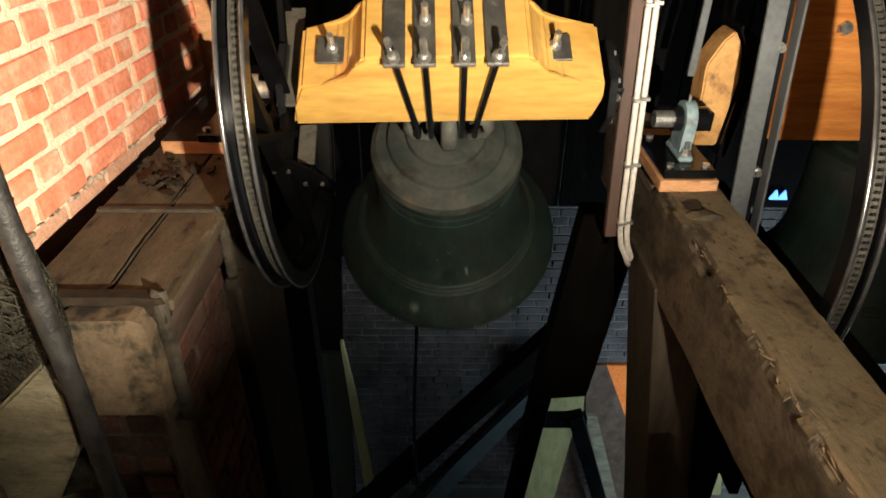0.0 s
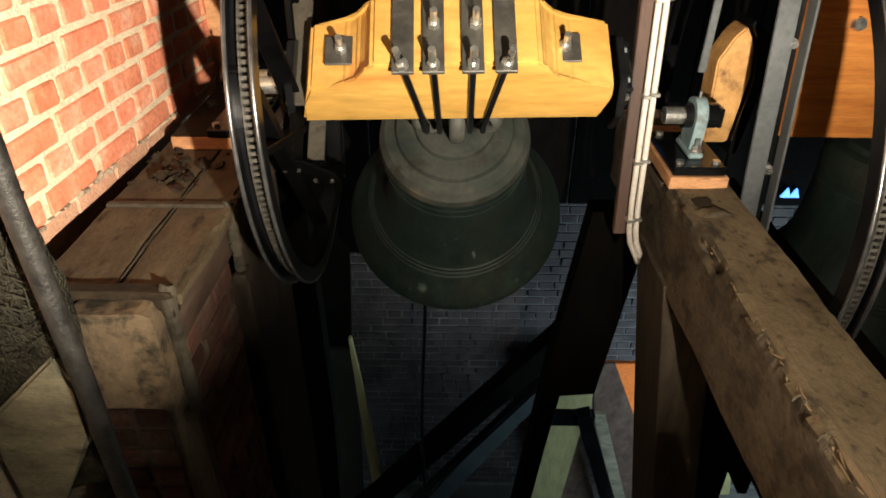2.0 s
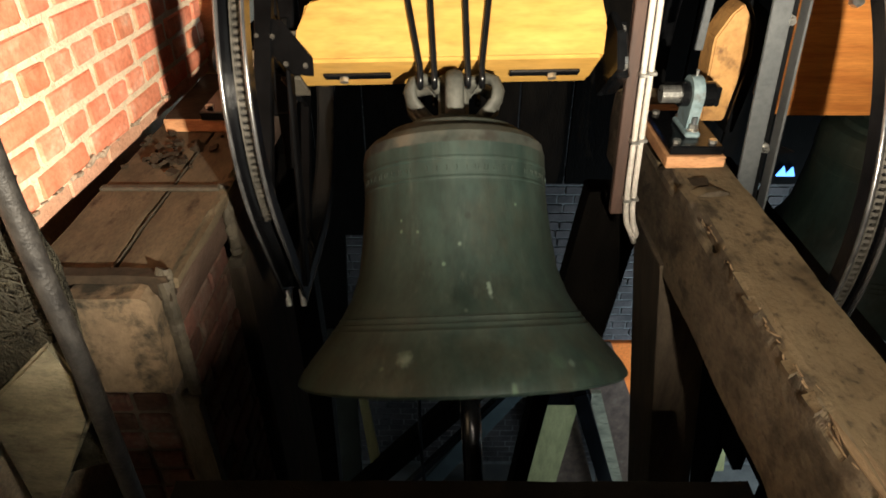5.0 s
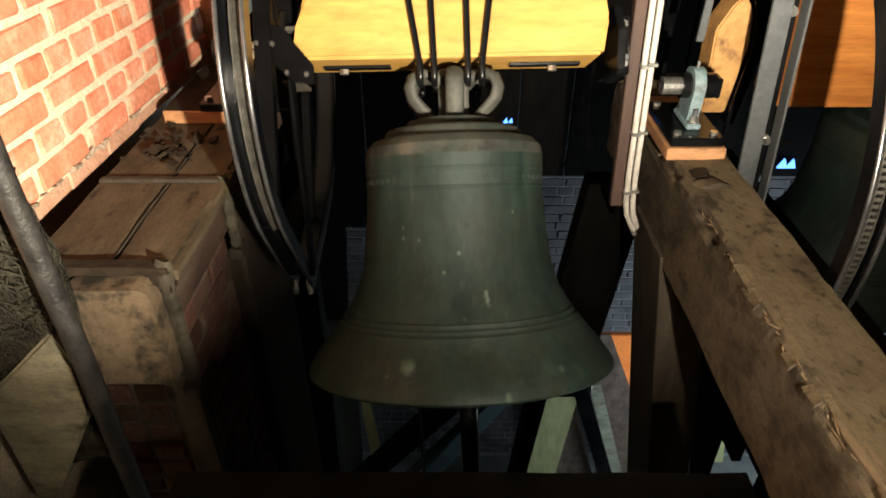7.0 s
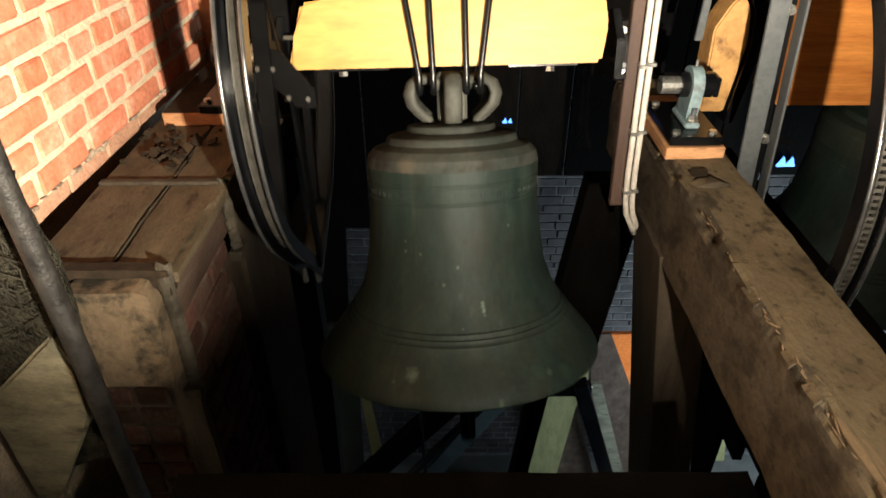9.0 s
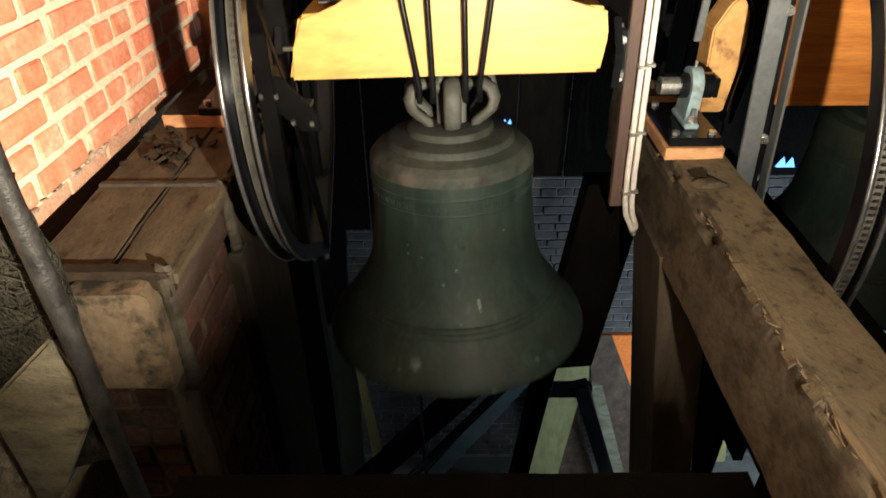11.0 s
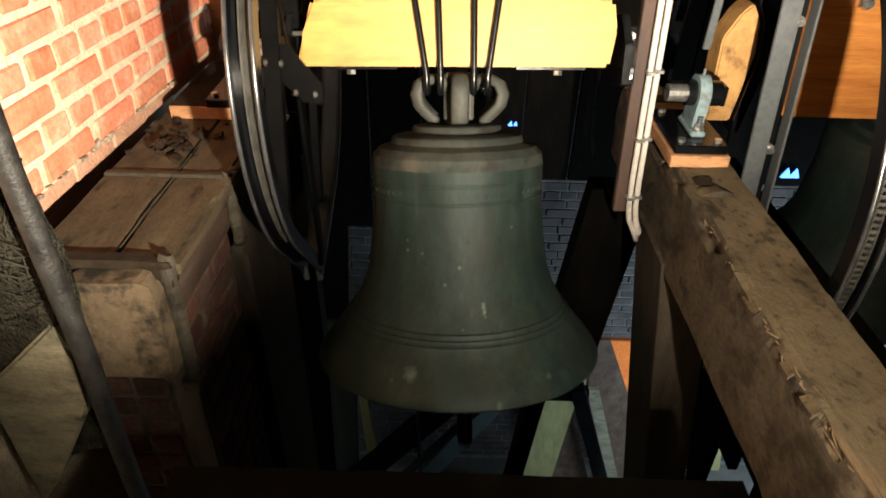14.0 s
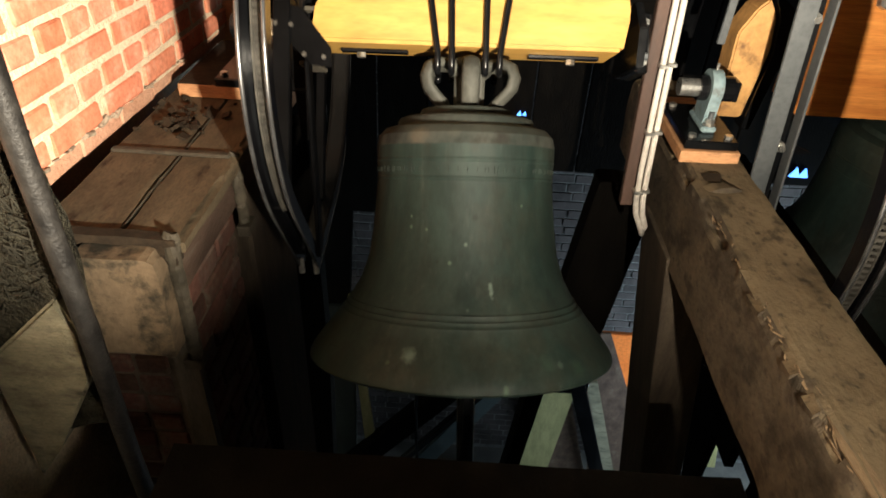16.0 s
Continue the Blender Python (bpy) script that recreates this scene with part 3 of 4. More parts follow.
def fibres():
    k = bmesh.new()
    rnd = random.Random(8)
    for i in range(520):
        x, z, y = rnd.uniform(-1.0, -0.80), E + rnd.uniform(-1.12, -0.57), 1.00 + rnd.uniform(-0.022, 0.006)
        if z - E < -1.05 + (x + 0.98) * 0.94 + 0.04:
            continue
        a, l = rnd.choice((0.6, 2.2)) + rnd.gauss(0, 0.5), rnd.uniform(0.012, 0.05)
        c = Vector((math.cos(a) * l / 2, rnd.uniform(-0.006, 0.006), math.sin(a) * l / 2))
        p = Vector((x, y, z))
        merge(k, rod(p - c, p + c, rnd.uniform(0.0008, 0.0018), 4))
    return k


tagged(part("fibre_mat", fibres(), FIBRE_STRAND, moss, "loose grey-brown fibres"), kind="stuff")

# ---- bearings ----
pad = thing("bearing_pad", (-0.8, 2.2, E - 0.860), "new timber block on the boxed beam", "block", "bearing pads")
part("block", box(-0.915, -0.655, 1.977, 2.42, E - 0.859, E - 0.816, 0.003), BLOCK_WOOD, pad)
# thin dark sheet: dirt plus the wheel's shadow on the block's top
part("dirt_layer", box(-0.912, -0.658, 1.980, 2.418, E - 0.816, E - 0.812, 0.001), DEBRIS_BARK, pad, "dark dirt on the block, with the wheel's shade put in")
blk = thing("bearing_pad", (0.79, 2.0, E - 0.93), "new timber block on the oak beam", "block", "bearing pads")
part("block", box(0.700, 0.886, 1.868, 2.32, E - 0.934, E - 0.893, 0.003), BLOCK_WOOD, blk)


def bearing(x, y, z, base, inward=-1):
    """A pillow block: the shaft's centre at x, y, z; base: the height of what it stands on."""
    b = thing("pillow_block", (x, y, base), "blue-grey cast iron pillow block bearing", "bearing", "bearings")
    part("base_plate", box(x - 0.086, x + 0.082, y - 0.136, y + 0.17, base, base + 0.030, 0.004), BLACK_STEEL, b, "black steel base plate")
    top = base + 0.030
    k = box(x - 0.024, x + 0.024, y - 0.074, y + 0.074, top, top + 0.020, 0.006)
    outline = []
    for i in range(25):
        a = math.pi * i / 24
        outline.append((0.058 * math.cos(a), z + 0.060 * math.sin(a)))
    outline = [(0.050, top + 0.01)] + outline + [(-0.050, top + 0.01)]
    h = prism([(p, q) for p, q in outline], -0.018, 0.018, 0.006)
    bmesh.ops.rotate(h, verts=h.verts, cent=(0, 0, 0), matrix=Matrix.Rotation(math.pi / 2, 3, "Z"))
    bmesh.ops.translate(h, verts=h.verts, vec=(x, y, 0))
    part("housing", merge(k, h), CAST_BLUE, b)
    part("shaft_collar", rod((x - 0.045, y, z), (x + 0.06, y, z), 0.040, 24), BLACK_STEEL, b, "dark collar round the shaft")
    part("shaft", rod((x + inward * 0.105, y, z), (x + inward * 0.045, y, z), 0.028, 24), ZINC, b, "bright turned shaft end")
    part("end_cap", box(x + 0.060, x + 0.078, y - 0.032, y + 0.032, z - 0.032, z + 0.032, 0.004), BLACK_STEEL, b)
    part("grease_nipple", rod((x, y, z + 0.058), (x, y, z + 0.080), 0.005, 8), ZINC, b)
    for s in (-1, 1):
        yy = y + s * 0.058
        part("washer", rod((x, yy, top + 0.022), (x, yy, top + 0.027), 0.019, 16), ZINC, b)
        part("nut", hexnut((x, yy, top + 0.027), (0, 0, 1), 0.015, 0.016), ZINC, b)
        part("stud", rod((x, yy, top + 0.040), (x, yy, top + 0.066), 0.009, 10), GREY_STEEL, b)
    for dx, dy in ((0.055, -0.105), (-0.060, -0.105), (0.055, 0.14), (-0.060, 0.14)):
        part("plate_bolt", hexnut((x + dx, y + dy, top), (0, 0, 1), 0.013, 0.011), ZINC, b)
    return b


bearing(0.795, 2.015, E - 0.741, E - 0.893)
bearing(-0.700, 2.095, E - 0.655, E - 0.812, 1)

# ---- the swinging bell ----
AXLE = Vector((0.0, 1.937, E - 0.615))
bell = thing("swinging_bell", AXLE, "dark green bronze bell on a yellow pine headstock, swinging", "bell")
O = (0, 0, 0)
CX = 0.015
def headstock():
    lft = [(-0.446, -0.031), (-0.424, 0.06), (-0.398, 0.148), (-0.34, 0.155), (-0.29, 0.164), (-0.255, 0.185), (-0.225, 0.225), (-0.213, 0.262)]
    rgt = [(0.448, -0.031), (0.464, 0.07), (0.452, 0.148), (0.39, 0.155), (0.33, 0.164), (0.285, 0.185), (0.250, 0.225), (0.236, 0.262)]
    return prism(lft + rgt[::-1], -0.110, 0.110, 0.010)


hs = part("headstock", headstock(), PINE, bell, "yellow oiled pine headstock", at=O)
PROFILE = [(0.0197, -0.2000), (0.1181, -0.2000), (0.1319, -0.2040), (0.1358, -0.2101), (0.1368, -0.2242), (0.1418, -0.2262), (0.1821, -0.2282), (0.1959, -0.2332),
           (0.2008, -0.2403), (0.2028, -0.2524), (0.2087, -0.2554), (0.2392, -0.2645), (0.2589, -0.2856), (0.2642, -0.3158), (0.2629, -0.3511), (0.2646, -0.3541),
           (0.2644, -0.3592), (0.2623, -0.3622), (0.2607, -0.4015), (0.2627, -0.4045), (0.2628, -0.4085), (0.2610, -0.4115), (0.2645, -0.4720), (0.2724, -0.5526),
           (0.2826, -0.6331), (0.3063, -0.7036), (0.3351, -0.7560), (0.3412, -0.7590), (0.3415, -0.7651), (0.3454, -0.7721), (0.3509, -0.7742), (0.3524, -0.7812),
           (0.3566, -0.7862), (0.3627, -0.7893), (0.3651, -0.7963), (0.3923, -0.8316), (0.4218, -0.8678), (0.4441, -0.8981), (0.4547, -0.9192), (0.4557, -0.9293),
           (0.4477, -0.9373), (0.4176, -0.9363), (0.3579, -0.8648), (0.2922, -0.7540), (0.2520, -0.6029), (0.2357, -0.4015), (0.1963, -0.3007), (0.0197, -0.2806)]


def on_bell(x, z):
    """The place on the bell's front at that x and height."""
    outer = PROFILE[:40]
    r = next(q[0] + (w[0] - q[0]) * (q[1] - z) / max(1e-6, q[1] - w[1]) for q, w in zip(outer, outer[1:]) if w[1] <= z)
    c = 0.0117 - z * 0.0151
    return (x, -math.sqrt(max(0.0, r * r - (x - c) ** 2)) - 0.012 + z * 0.037, z)


PALE, GREEN, BLACK, RUST = (0.15, 0.20, 0.165), (0.10, 0.15, 0.105), (0.005, 0.005, 0.004), (0.085, 0.065, 0.045)
spots(BRONZE, [(on_bell(x, z), r, c) for x, z, r, c in (
    (-0.112, -0.845, 0.020, PALE), (0.040, -0.500, 0.009, BLACK), (0.250, -0.704, 0.014, BLACK), (0.032, -0.735, 0.008, PALE),
    (0.090, -0.690, 0.006, PALE), (0.092, -0.708, 0.007, PALE), (0.270, -0.868, 0.013, PALE), (0.125, -0.905, 0.011, GREEN),
    (0.130, -0.748, 0.007, GREEN), (-0.165, -0.865, 0.008, GREEN), (0.230, -0.86, 0.022, (0.024, 0.045, 0.030)),
    (0.320, -0.88, 0.022, (0.024, 0.045, 0.030)), (-0.100, -0.285, 0.026, RUST), (-0.20, -0.29, 0.018, (0.012, 0.011, 0.010)),
    (0.20, -0.29, 0.010, BLACK), (0.087, -0.672, 0.006, PALE), (0.088, -0.682, 0.006, PALE), (0.089, -0.696, 0.006, PALE), (0.02, -0.57, 0.006, PALE), (-0.02, -0.62, 0.005, GREEN))])
spots(SHOULDER_BRONZE, [(on_bell(x, z), r, c) for x, z, r, c in (
    (-0.175, -0.285, 0.030, (0.010, 0.010, 0.009)), (-0.115, -0.292, 0.026, RUST), (-0.205, -0.300, 0.016, BLACK), (0.205, -0.287, 0.011, BLACK),
    (-0.02, -0.280, 0.016, (0.050, 0.050, 0.040)), (0.11, -0.290, 0.018, (0.014, 0.013, 0.011)), (0.06, -0.262, 0.014, (0.055, 0.052, 0.042)))])
drip = random.Random(31)
spots(BRONZE, [(on_bell(drip.uniform(-0.20, 0.30), drip.uniform(-0.91, -0.40)), drip.uniform(0.0025, 0.005), drip.choice((GREEN, GREEN, BLACK, RUST))) for i in range(14)])


def bell_body(profile, caps):
    k = lathe(profile, 96, caps)
    bmesh.ops.transform(k, matrix=Matrix.Translation((0.0117, -0.012, 0)) @ pose(0, 0, 0, -2.13, -0.866, 0), verts=k.verts)
    return k


SHOULDER = next(i for i, q in enumerate(PROFILE) if q[1] <= -0.315)
body = part("bell_body", bell_body(PROFILE[SHOULDER:], (False, True)), BRONZE, bell, smooth=True, at=O)
part("shoulder", bell_body(PROFILE[:SHOULDER + 1], (True, False)), SHOULDER_BRONZE, body, "dusty grey-brown shoulder of the bell", smooth=True, at=O)
for i in range(6):
    a = math.radians(-90 + 60 * i)
    path = [(0.085, -0.205), (0.090, -0.185), (0.115, -0.165), (0.140, -0.140), (0.148, -0.110), (0.138, -0.082), (0.110, -0.068), (0.070, -0.070), (0.045, -0.095)]
    if i == 0:
        path = [(0.085, -0.205), (0.100, -0.17), (0.115, -0.13), (0.115, -0.095), (0.095, -0.070), (0.06, -0.062), (0.03, -0.07)]
    pts = [(CX + 0.006 + r * math.cos(a), r * math.sin(a), z) for r, z in path]
    part("canon", tube(pts, 0.027, 8, flat=0.60, side=(-math.sin(a), math.cos(a), 0)), CROWN_BRONZE, body, "grey bronze hanging loop", smooth=True, at=O)
part("canon_post", box(CX - 0.04, CX + 0.05, -0.04, 0.04, -0.205, -0.05, 0.008), CROWN_BRONZE, body, at=O)

RODS = ((-0.127, -0.075), (-0.047, -0.035), (0.056, 0.060), (0.142, 0.100))
for xt, xb in RODS:
    p = part("strap_plate", box(xt - 0.029, xt + 0.029, -0.142, 0.142, 0.2635, 0.277, 0.002), STRAP_STEEL, bell, "dark steel strap plate", at=O)
    for s in (-1, 1):
        y = s * 0.124
        lean = (xt - xb) / 0.35
        top = Vector((xt + lean * 0.06, y, 0.330))
        pts = [top, (xt, y, 0.272), (xb, y * 0.96, -0.055), (xb, y * 0.955, -0.085), (xb, y * 0.90, -0.102), (xb, y * 0.78, -0.105), (xb, y * 0.70, -0.094)]
        r = part("hook_bolt", tube(pts, 0.0095, 10), BLACK_STEEL, bell, "black steel hook bolt", smooth=True, at=O)
        part("nut", hexnut((xt, y, 0.277), (lean * 0.5, 0, 1), 0.017, 0.017), ZINC, r, "bright zinc nut", at=O)
        part("thread", rod((xt + lean * 0.02, y, 0.293), (xt + lean * 0.09, y, 0.350), 0.0098, 10), ZINC, r, "bright threaded bolt end", at=O)
for xt in (-0.045, 0.065):
    r = part("through_bolt", rod((xt, 0, 0.277), (xt, 0, 0.340), 0.0098, 10), ZINC, bell, at=O)
    part("nut", hexnut((xt, 0, 0.277), (0, 0, 1), 0.017, 0.017), ZINC, r, at=O)
for x in (-0.305, 0.318):
    w = part("square_washer", box(x - 0.045, x + 0.045, -0.046, 0.046, 0.166, 0.174, 0.002), STRAP_STEEL, bell, "square steel washer", at=O)
    part("nut", hexnut((x, 0, 0.174), (0, 0, 1), 0.017, 0.016), ZINC, w, at=O)
    part("thread", rod((x, 0, 0.188), (x, 0, 0.232), 0.0095, 10), ZINC, w, at=O)
    sx = (-0.365, -0.165) if x < 0 else (0.19, 0.40)
    g = part("gudgeon_strap", box(sx[0], sx[1], -0.016, 0.016, -0.042, -0.0315, 0.002), BLACK_STEEL, bell, "black steel gudgeon strap", at=O)
    part("nut", hexnut((x, 0, -0.042), (0, 0, -1), 0.014, 0.014), ZINC, g, at=O)

part("end_ledge", box(-0.480, -0.418, -0.104, 0.26, 0.052, 0.064, 0.002), DUSTY_STEEL, bell, "dusty steel ledge at the headstock's end", at=O)
part("end_ledge", box(-0.446, -0.394, -0.200, -0.060, -0.112, -0.100, 0.002), DUSTY_STEEL, bell, "dusty steel ledge under the headstock", at=O)


def inscription():
    """A worn row of raised marks, too worn to read, round the bell below its shoulder."""
    k = bmesh.new()
    rnd = random.Random(14)
    z0, r0 = -0.383, 0.2625
    for i in range(64):
        if rnd.random() < 0.16:
            continue
        a = 2 * math.pi * i / 64
        w, h = rnd.uniform(0.003, 0.006), rnd.uniform(0.005, 0.008)
        for dx in (-0.5, 0.5) if rnd.random() < 0.6 else (0,):
            b = box(-0.0015, 0.0012, dx * 0.009 - w / 3, dx * 0.009 + w / 3, -h, h, 0.0008)
            bmesh.ops.transform(b, matrix=pose(0, 0, 0, 0, 0, math.degrees(a)) @ pose(r0, 0, z0, rnd.uniform(-8, 8), 0, 0), verts=b.verts)
            merge(k, b)
    bmesh.ops.transform(k, matrix=Matrix.Translation((0.0117, -0.012, 0)) @ pose(0, 0, 0, -2.13, -0.866, 0), verts=k.verts)
    return k


tagged(part("inscription", inscription(), BRONZE, body, "worn raised lettering, past reading", at=O), kind="stuff")

# end brackets, stub shafts and the chain wheel with its bars
LX = -0.450
for x, s in ((LX, -1), (0.478, 1)):
    o = [(-0.125, -0.075), (0.125, -0.075), (0.14, 0.03), (0.075, 0.115), (-0.075, 0.115), (-0.14, 0.03)]
    k = prism(o, -0.011, 0.011, 0.003)
    bmesh.ops.rotate(k, verts=k.verts, cent=(0, 0, 0), matrix=Matrix.Rotation(math.pi / 2, 3, "Z"))
    bmesh.ops.translate(k, verts=k.verts, vec=(x + s * 0.014, 0, 0))
    e = part("end_bracket", k, BLACK_STEEL, bell, "black steel end bracket", at=O)
    for y, z in ((-0.10, -0.04), (-0.05, 0.08), (0.1, -0.04), (0.05, 0.08)):
        part("bolt", hexnut((x + s * 0.025, y, z), (s, 0, 0), 0.012, 0.014), GREY_STEEL, e, at=O)
    if s < 0:
        face = [(-0.470, 0.030), (-0.430, 0.025), (-0.385, -0.03), (-0.348, -0.075), (-0.345, -0.125), (-0.400, -0.120), (-0.470, -0.05)]
        f = part("gusset", prism(face, -0.272, -0.262, 0.002), MATT_STEEL, bell, "black steel gusset plate with bolts", at=O)
        for bx, bz in ((-0.490, -0.020), (-0.450, -0.022), (-0.415, -0.095), (-0.365, -0.100)):
            part("bolt", hexnut((bx, -0.272, bz), (0, -1, 0), 0.0065, 0.008), STRAP_STEEL, f, at=O)
        part("bracket_arm", box(-0.468, -0.452, -0.265, 0.20, -0.070, 0.050, 0.003), MATT_STEEL, bell, "black steel arm carrying the wheel", at=O)
    else:
        f = part("hub_plate", box(x + 0.012, x + 0.05, -0.085, 0.085, -0.085, 0.085, 0.006), BLACK_STEEL, bell, "black steel hub plate", at=O)
        for by, bz in ((-0.06, 0.055), (-0.06, -0.055)):
            part("bolt", hexnut((x + 0.03, -0.085, bz), (0, -1, 0), 0.012, 0.012), ZINC, f, at=O)
part("stub_shaft", rod((LX - 0.02, 0, 0), (LX - 0.16, 0, 0), 0.026, 20), ZINC, bell, "bright steel stub shaft", smooth=False, at=O)
part("stub_shaft", rod((0.49, 0, 0), (0.60, 0, 0), 0.026, 20), ZINC, bell, "bright steel stub shaft", at=O)


def track(r, drop, n=120):
    """A closed way round the x axis, as (y, z): a circle, or a drop whose straight lower sides meet in a point."""
    if not drop:
        return [(r * math.cos(2 * math.pi * i / n), r * math.sin(2 * math.pi * i / n)) for i in range(n)]
    d = radians(drop)
    way = [(0.0, -r / math.cos(d))]
    for i in range(n):
        a = d + (2 * math.pi - 2 * d) * i / (n - 1)
        way.append((-r * math.sin(a), -r * math.cos(a)))
    turn = radians(3)
    return [(y * math.cos(turn) - z * math.sin(turn), y * math.sin(turn) + z * math.cos(turn)) for y, z in way]


def ring(x0, x1, r0, r1, drop=0):
    """A flat ring round the x axis, from x0 to x1 and r0 to r1."""
    k = bmesh.new()
    inner, outer = track(r0, drop), track(r1, drop)
    rows = [[k.verts.new((x0, *q)), k.verts.new((x1, *q)), k.verts.new((x1, *w)), k.verts.new((x0, *w))] for q, w in zip(inner, outer)]
    for i in range(len(rows)):
        q, w = rows[i], rows[(i + 1) % len(rows)]
        for j in range(4):
            k.faces.new((q[j], q[(j + 1) % 4], w[(j + 1) % 4], w[j]))
    return k


def chain_mesh(r, drop=0):
    """Links round the x axis, written straight as lists, for speed."""
    V, F = [], []
    step = 0.0165
    n = int(2 * math.pi * r / step)
    for i in range(n):
        a = 2 * math.pi * i / n
        c, s = math.cos(a), math.sin(a)
        if drop and -s > math.cos(radians(drop - 2)):
            continue
        for x0, x1, t, r0, r1 in ((-0.012, -0.008, 0.0075, 0.0, 0.015), (0.008, 0.012, 0.0075, 0.0, 0.015), (-0.008, 0.008, 0.0042, 0.003, 0.012)):
            o = len(V)
            for x in (x0, x1):
                for tt in (-t, t):
                    for rr in (r + r0, r + r1):
                        V.append((x, -tt * s + rr * c, tt * c + rr * s))
            F += [(o, o + 1, o + 3, o + 2), (o + 4, o + 6, o + 7, o + 5), (o, o + 4, o + 5, o + 1), (o + 2, o + 3, o + 7, o + 6), (o + 1, o + 5, o + 7, o + 3), (o, o + 2, o + 6, o + 4)]
    me = bpy.data.meshes.new("chain")
    me.from_pydata(V, [], F)
    return me


def wheel(parent, x, r, bars, width=0.056, drop=0):
    """A channel-section chain wheel in the plane x, under a thing whose origin is the axle."""
    w = part("wheel_rim", ring(x - width / 2, x + width / 2, r - 0.045, r - 0.036, drop), BLACK_STEEL, parent, "black steel channel rim of the chain wheel", at=O)
    part("flange", ring(x - width / 2 - 0.004, x - width / 2 + 0.004, r - 0.045, r, drop), RIM_STEEL, w, at=O)
    part("flange", ring(x + width / 2 - 0.004, x + width / 2 + 0.004, r - 0.045, r, drop), RIM_STEEL, w, at=O)
    for s in (-1, 1):
        pts = [(x + s * width / 2, y, z) for y, z in track(r, drop)]
        pts.append(pts[0])
        part("rim_edge", tube(pts, 0.0055, 8, side=(1, 0, 0)), RIM_EDGE, w, "rounded polished edge of the rim", smooth=True, at=O)
    c = new("chain", chain_mesh(r - 0.035, drop))
    c.data.materials.append(CHAIN)
    c.parent, c.location, c["label"] = w, (x + 0.006, 0, 0), "oily steel roller chain in the rim"
    for a, b, wd, h, m in bars:
        part("wheel_bar", bar((x + a[0], a[1], a[2]), (x + b[0], b[1], b[2]), wd, h, 0.003, up=(1, 0, 0)), m, parent, "steel bar bracing the wheel", at=O)
    return w


WR = 0.600
wheel(bell, -0.460, WR, [
    ((-0.015, -0.262, -0.50), (-0.015, -0.262, 0.50), 0.035, 0.045, MATT_STEEL),
    ((-0.012, -0.060, -0.17), (-0.012, -0.060, 0.52), 0.012, 0.060, MATT_STEEL),
    ((-0.015, 0.262, -0.50), (-0.015, 0.262, 0.50), 0.035, 0.03, MATT_STEEL),
    ((0.050, -0.258, -0.10), (0.035, 0.02, -0.655), 0.05, 0.012, MATT_STEEL),
    ((-0.010, -0.42, 0.36), (-0.010, 0.05, -0.30), 0.025, 0.04, MATT_STEEL),
    ((-0.010, 0.42, 0.36), (-0.010, -0.05, -0.06), 0.025, 0.02, MATT_STEEL)], drop=32)
for x in (-0.485, -0.440):
    part("chain_clamp", rod((x, 0.01, -0.672), (x + 0.004, 0.025, -0.720), 0.009, 8), ZINC, bell, "bright bolt clamping the chain's end", at=O)
clapper = part("clapper", rod((CX + 0.02, 0, -0.30), (CX + 0.03, 0, -0.86), 0.020, 12, 0.028), BLACK_STEEL, bell, "dark iron clapper", at=(0, 0, -0.30))
k = bmesh.new()
bmesh.ops.create_uvsphere(k, u_segments=20, v_segments=12, radius=0.062)
bmesh.ops.translate(k, verts=k.verts, vec=(CX + 0.03, 0, -0.55))
merge(k, rod((CX + 0.03, 0, -0.58), (CX + 0.04, 0, -1.02), 0.031, 14, 0.027))
part("clapper_ball", k, BLACK_STEEL, clapper, smooth=True, at=O)
for v in clapper.data.vertices:
    v.co.z += 0.30

# ---- the second bell, at rest beyond the beam ----
AXLE2 = Vector((0.0, 2.28, E - 0.74))
still = thing("resting_bell", AXLE2, "dark bell at rest on a varnished wooden headstock", "bell")
part("headstock", prism([(1.18, -0.15), (2.20, -0.15), (2.20, 0.34), (1.18, 0.34)], -0.08, 0.14, 0.006), ORANGE_WOOD, still, "orange varnished wooden headstock", at=O)
k = lathe(PROFILE)
bmesh.ops.translate(k, verts=k.verts, vec=(1.72, 0.03, 0.02))
part("bell_body", k, BRONZE, still, smooth=True, at=O)
part("headstock_end", prism([(0.892, -0.150), (0.975, -0.150), (1.002, 0.083), (0.988, 0.189), (0.952, 0.247), (0.920, 0.215), (0.880, 0.136)], -0.13, -0.02, 0.006), END_GRAIN, still, "end-grain timber block with chamfered corners", at=O)
part("end_bracket", prism([(0.979, -0.185), (1.007, -0.185), (1.044, 0.083), (1.028, 0.222), (0.963, 0.270), (0.958, 0.255), (0.993, 0.195), (1.007, 0.083)], -0.15, 0.0, 0.003), BLACK_STEEL, still, "black steel bracket round the timber end", at=O)
part("stub_shaft", rod((1.04, 0.0, 0.0), (1.19, 0.0, 0.0), 0.030, 16), BLACK_STEEL, still, at=O)
rim = wheel(still, 0.955, 0.845, [])
rim.location = (0, -0.213, -0.135)
ch = part("channel_bar", bar((0.905, -0.40, 0.75), (0.995, -0.40, -0.55), 0.058, 0.012, 0.002, up=(0, 1, 0)), GREY_STEEL, still, "grey steel channel bar of the wheel", at=O)
part("channel_web", bar((0.943, -0.37, 0.75), (1.033, -0.37, -0.55), 0.042, 0.010, 0.002, up=(0, 1, 0)), BLACK_STEEL, ch, at=O)
part("channel_edge", bar((0.972, -0.40, 0.75), (1.062, -0.40, -0.55), 0.008, 0.05, 0.002, up=(0, 1, 0)), GREY_STEEL, ch, at=O)
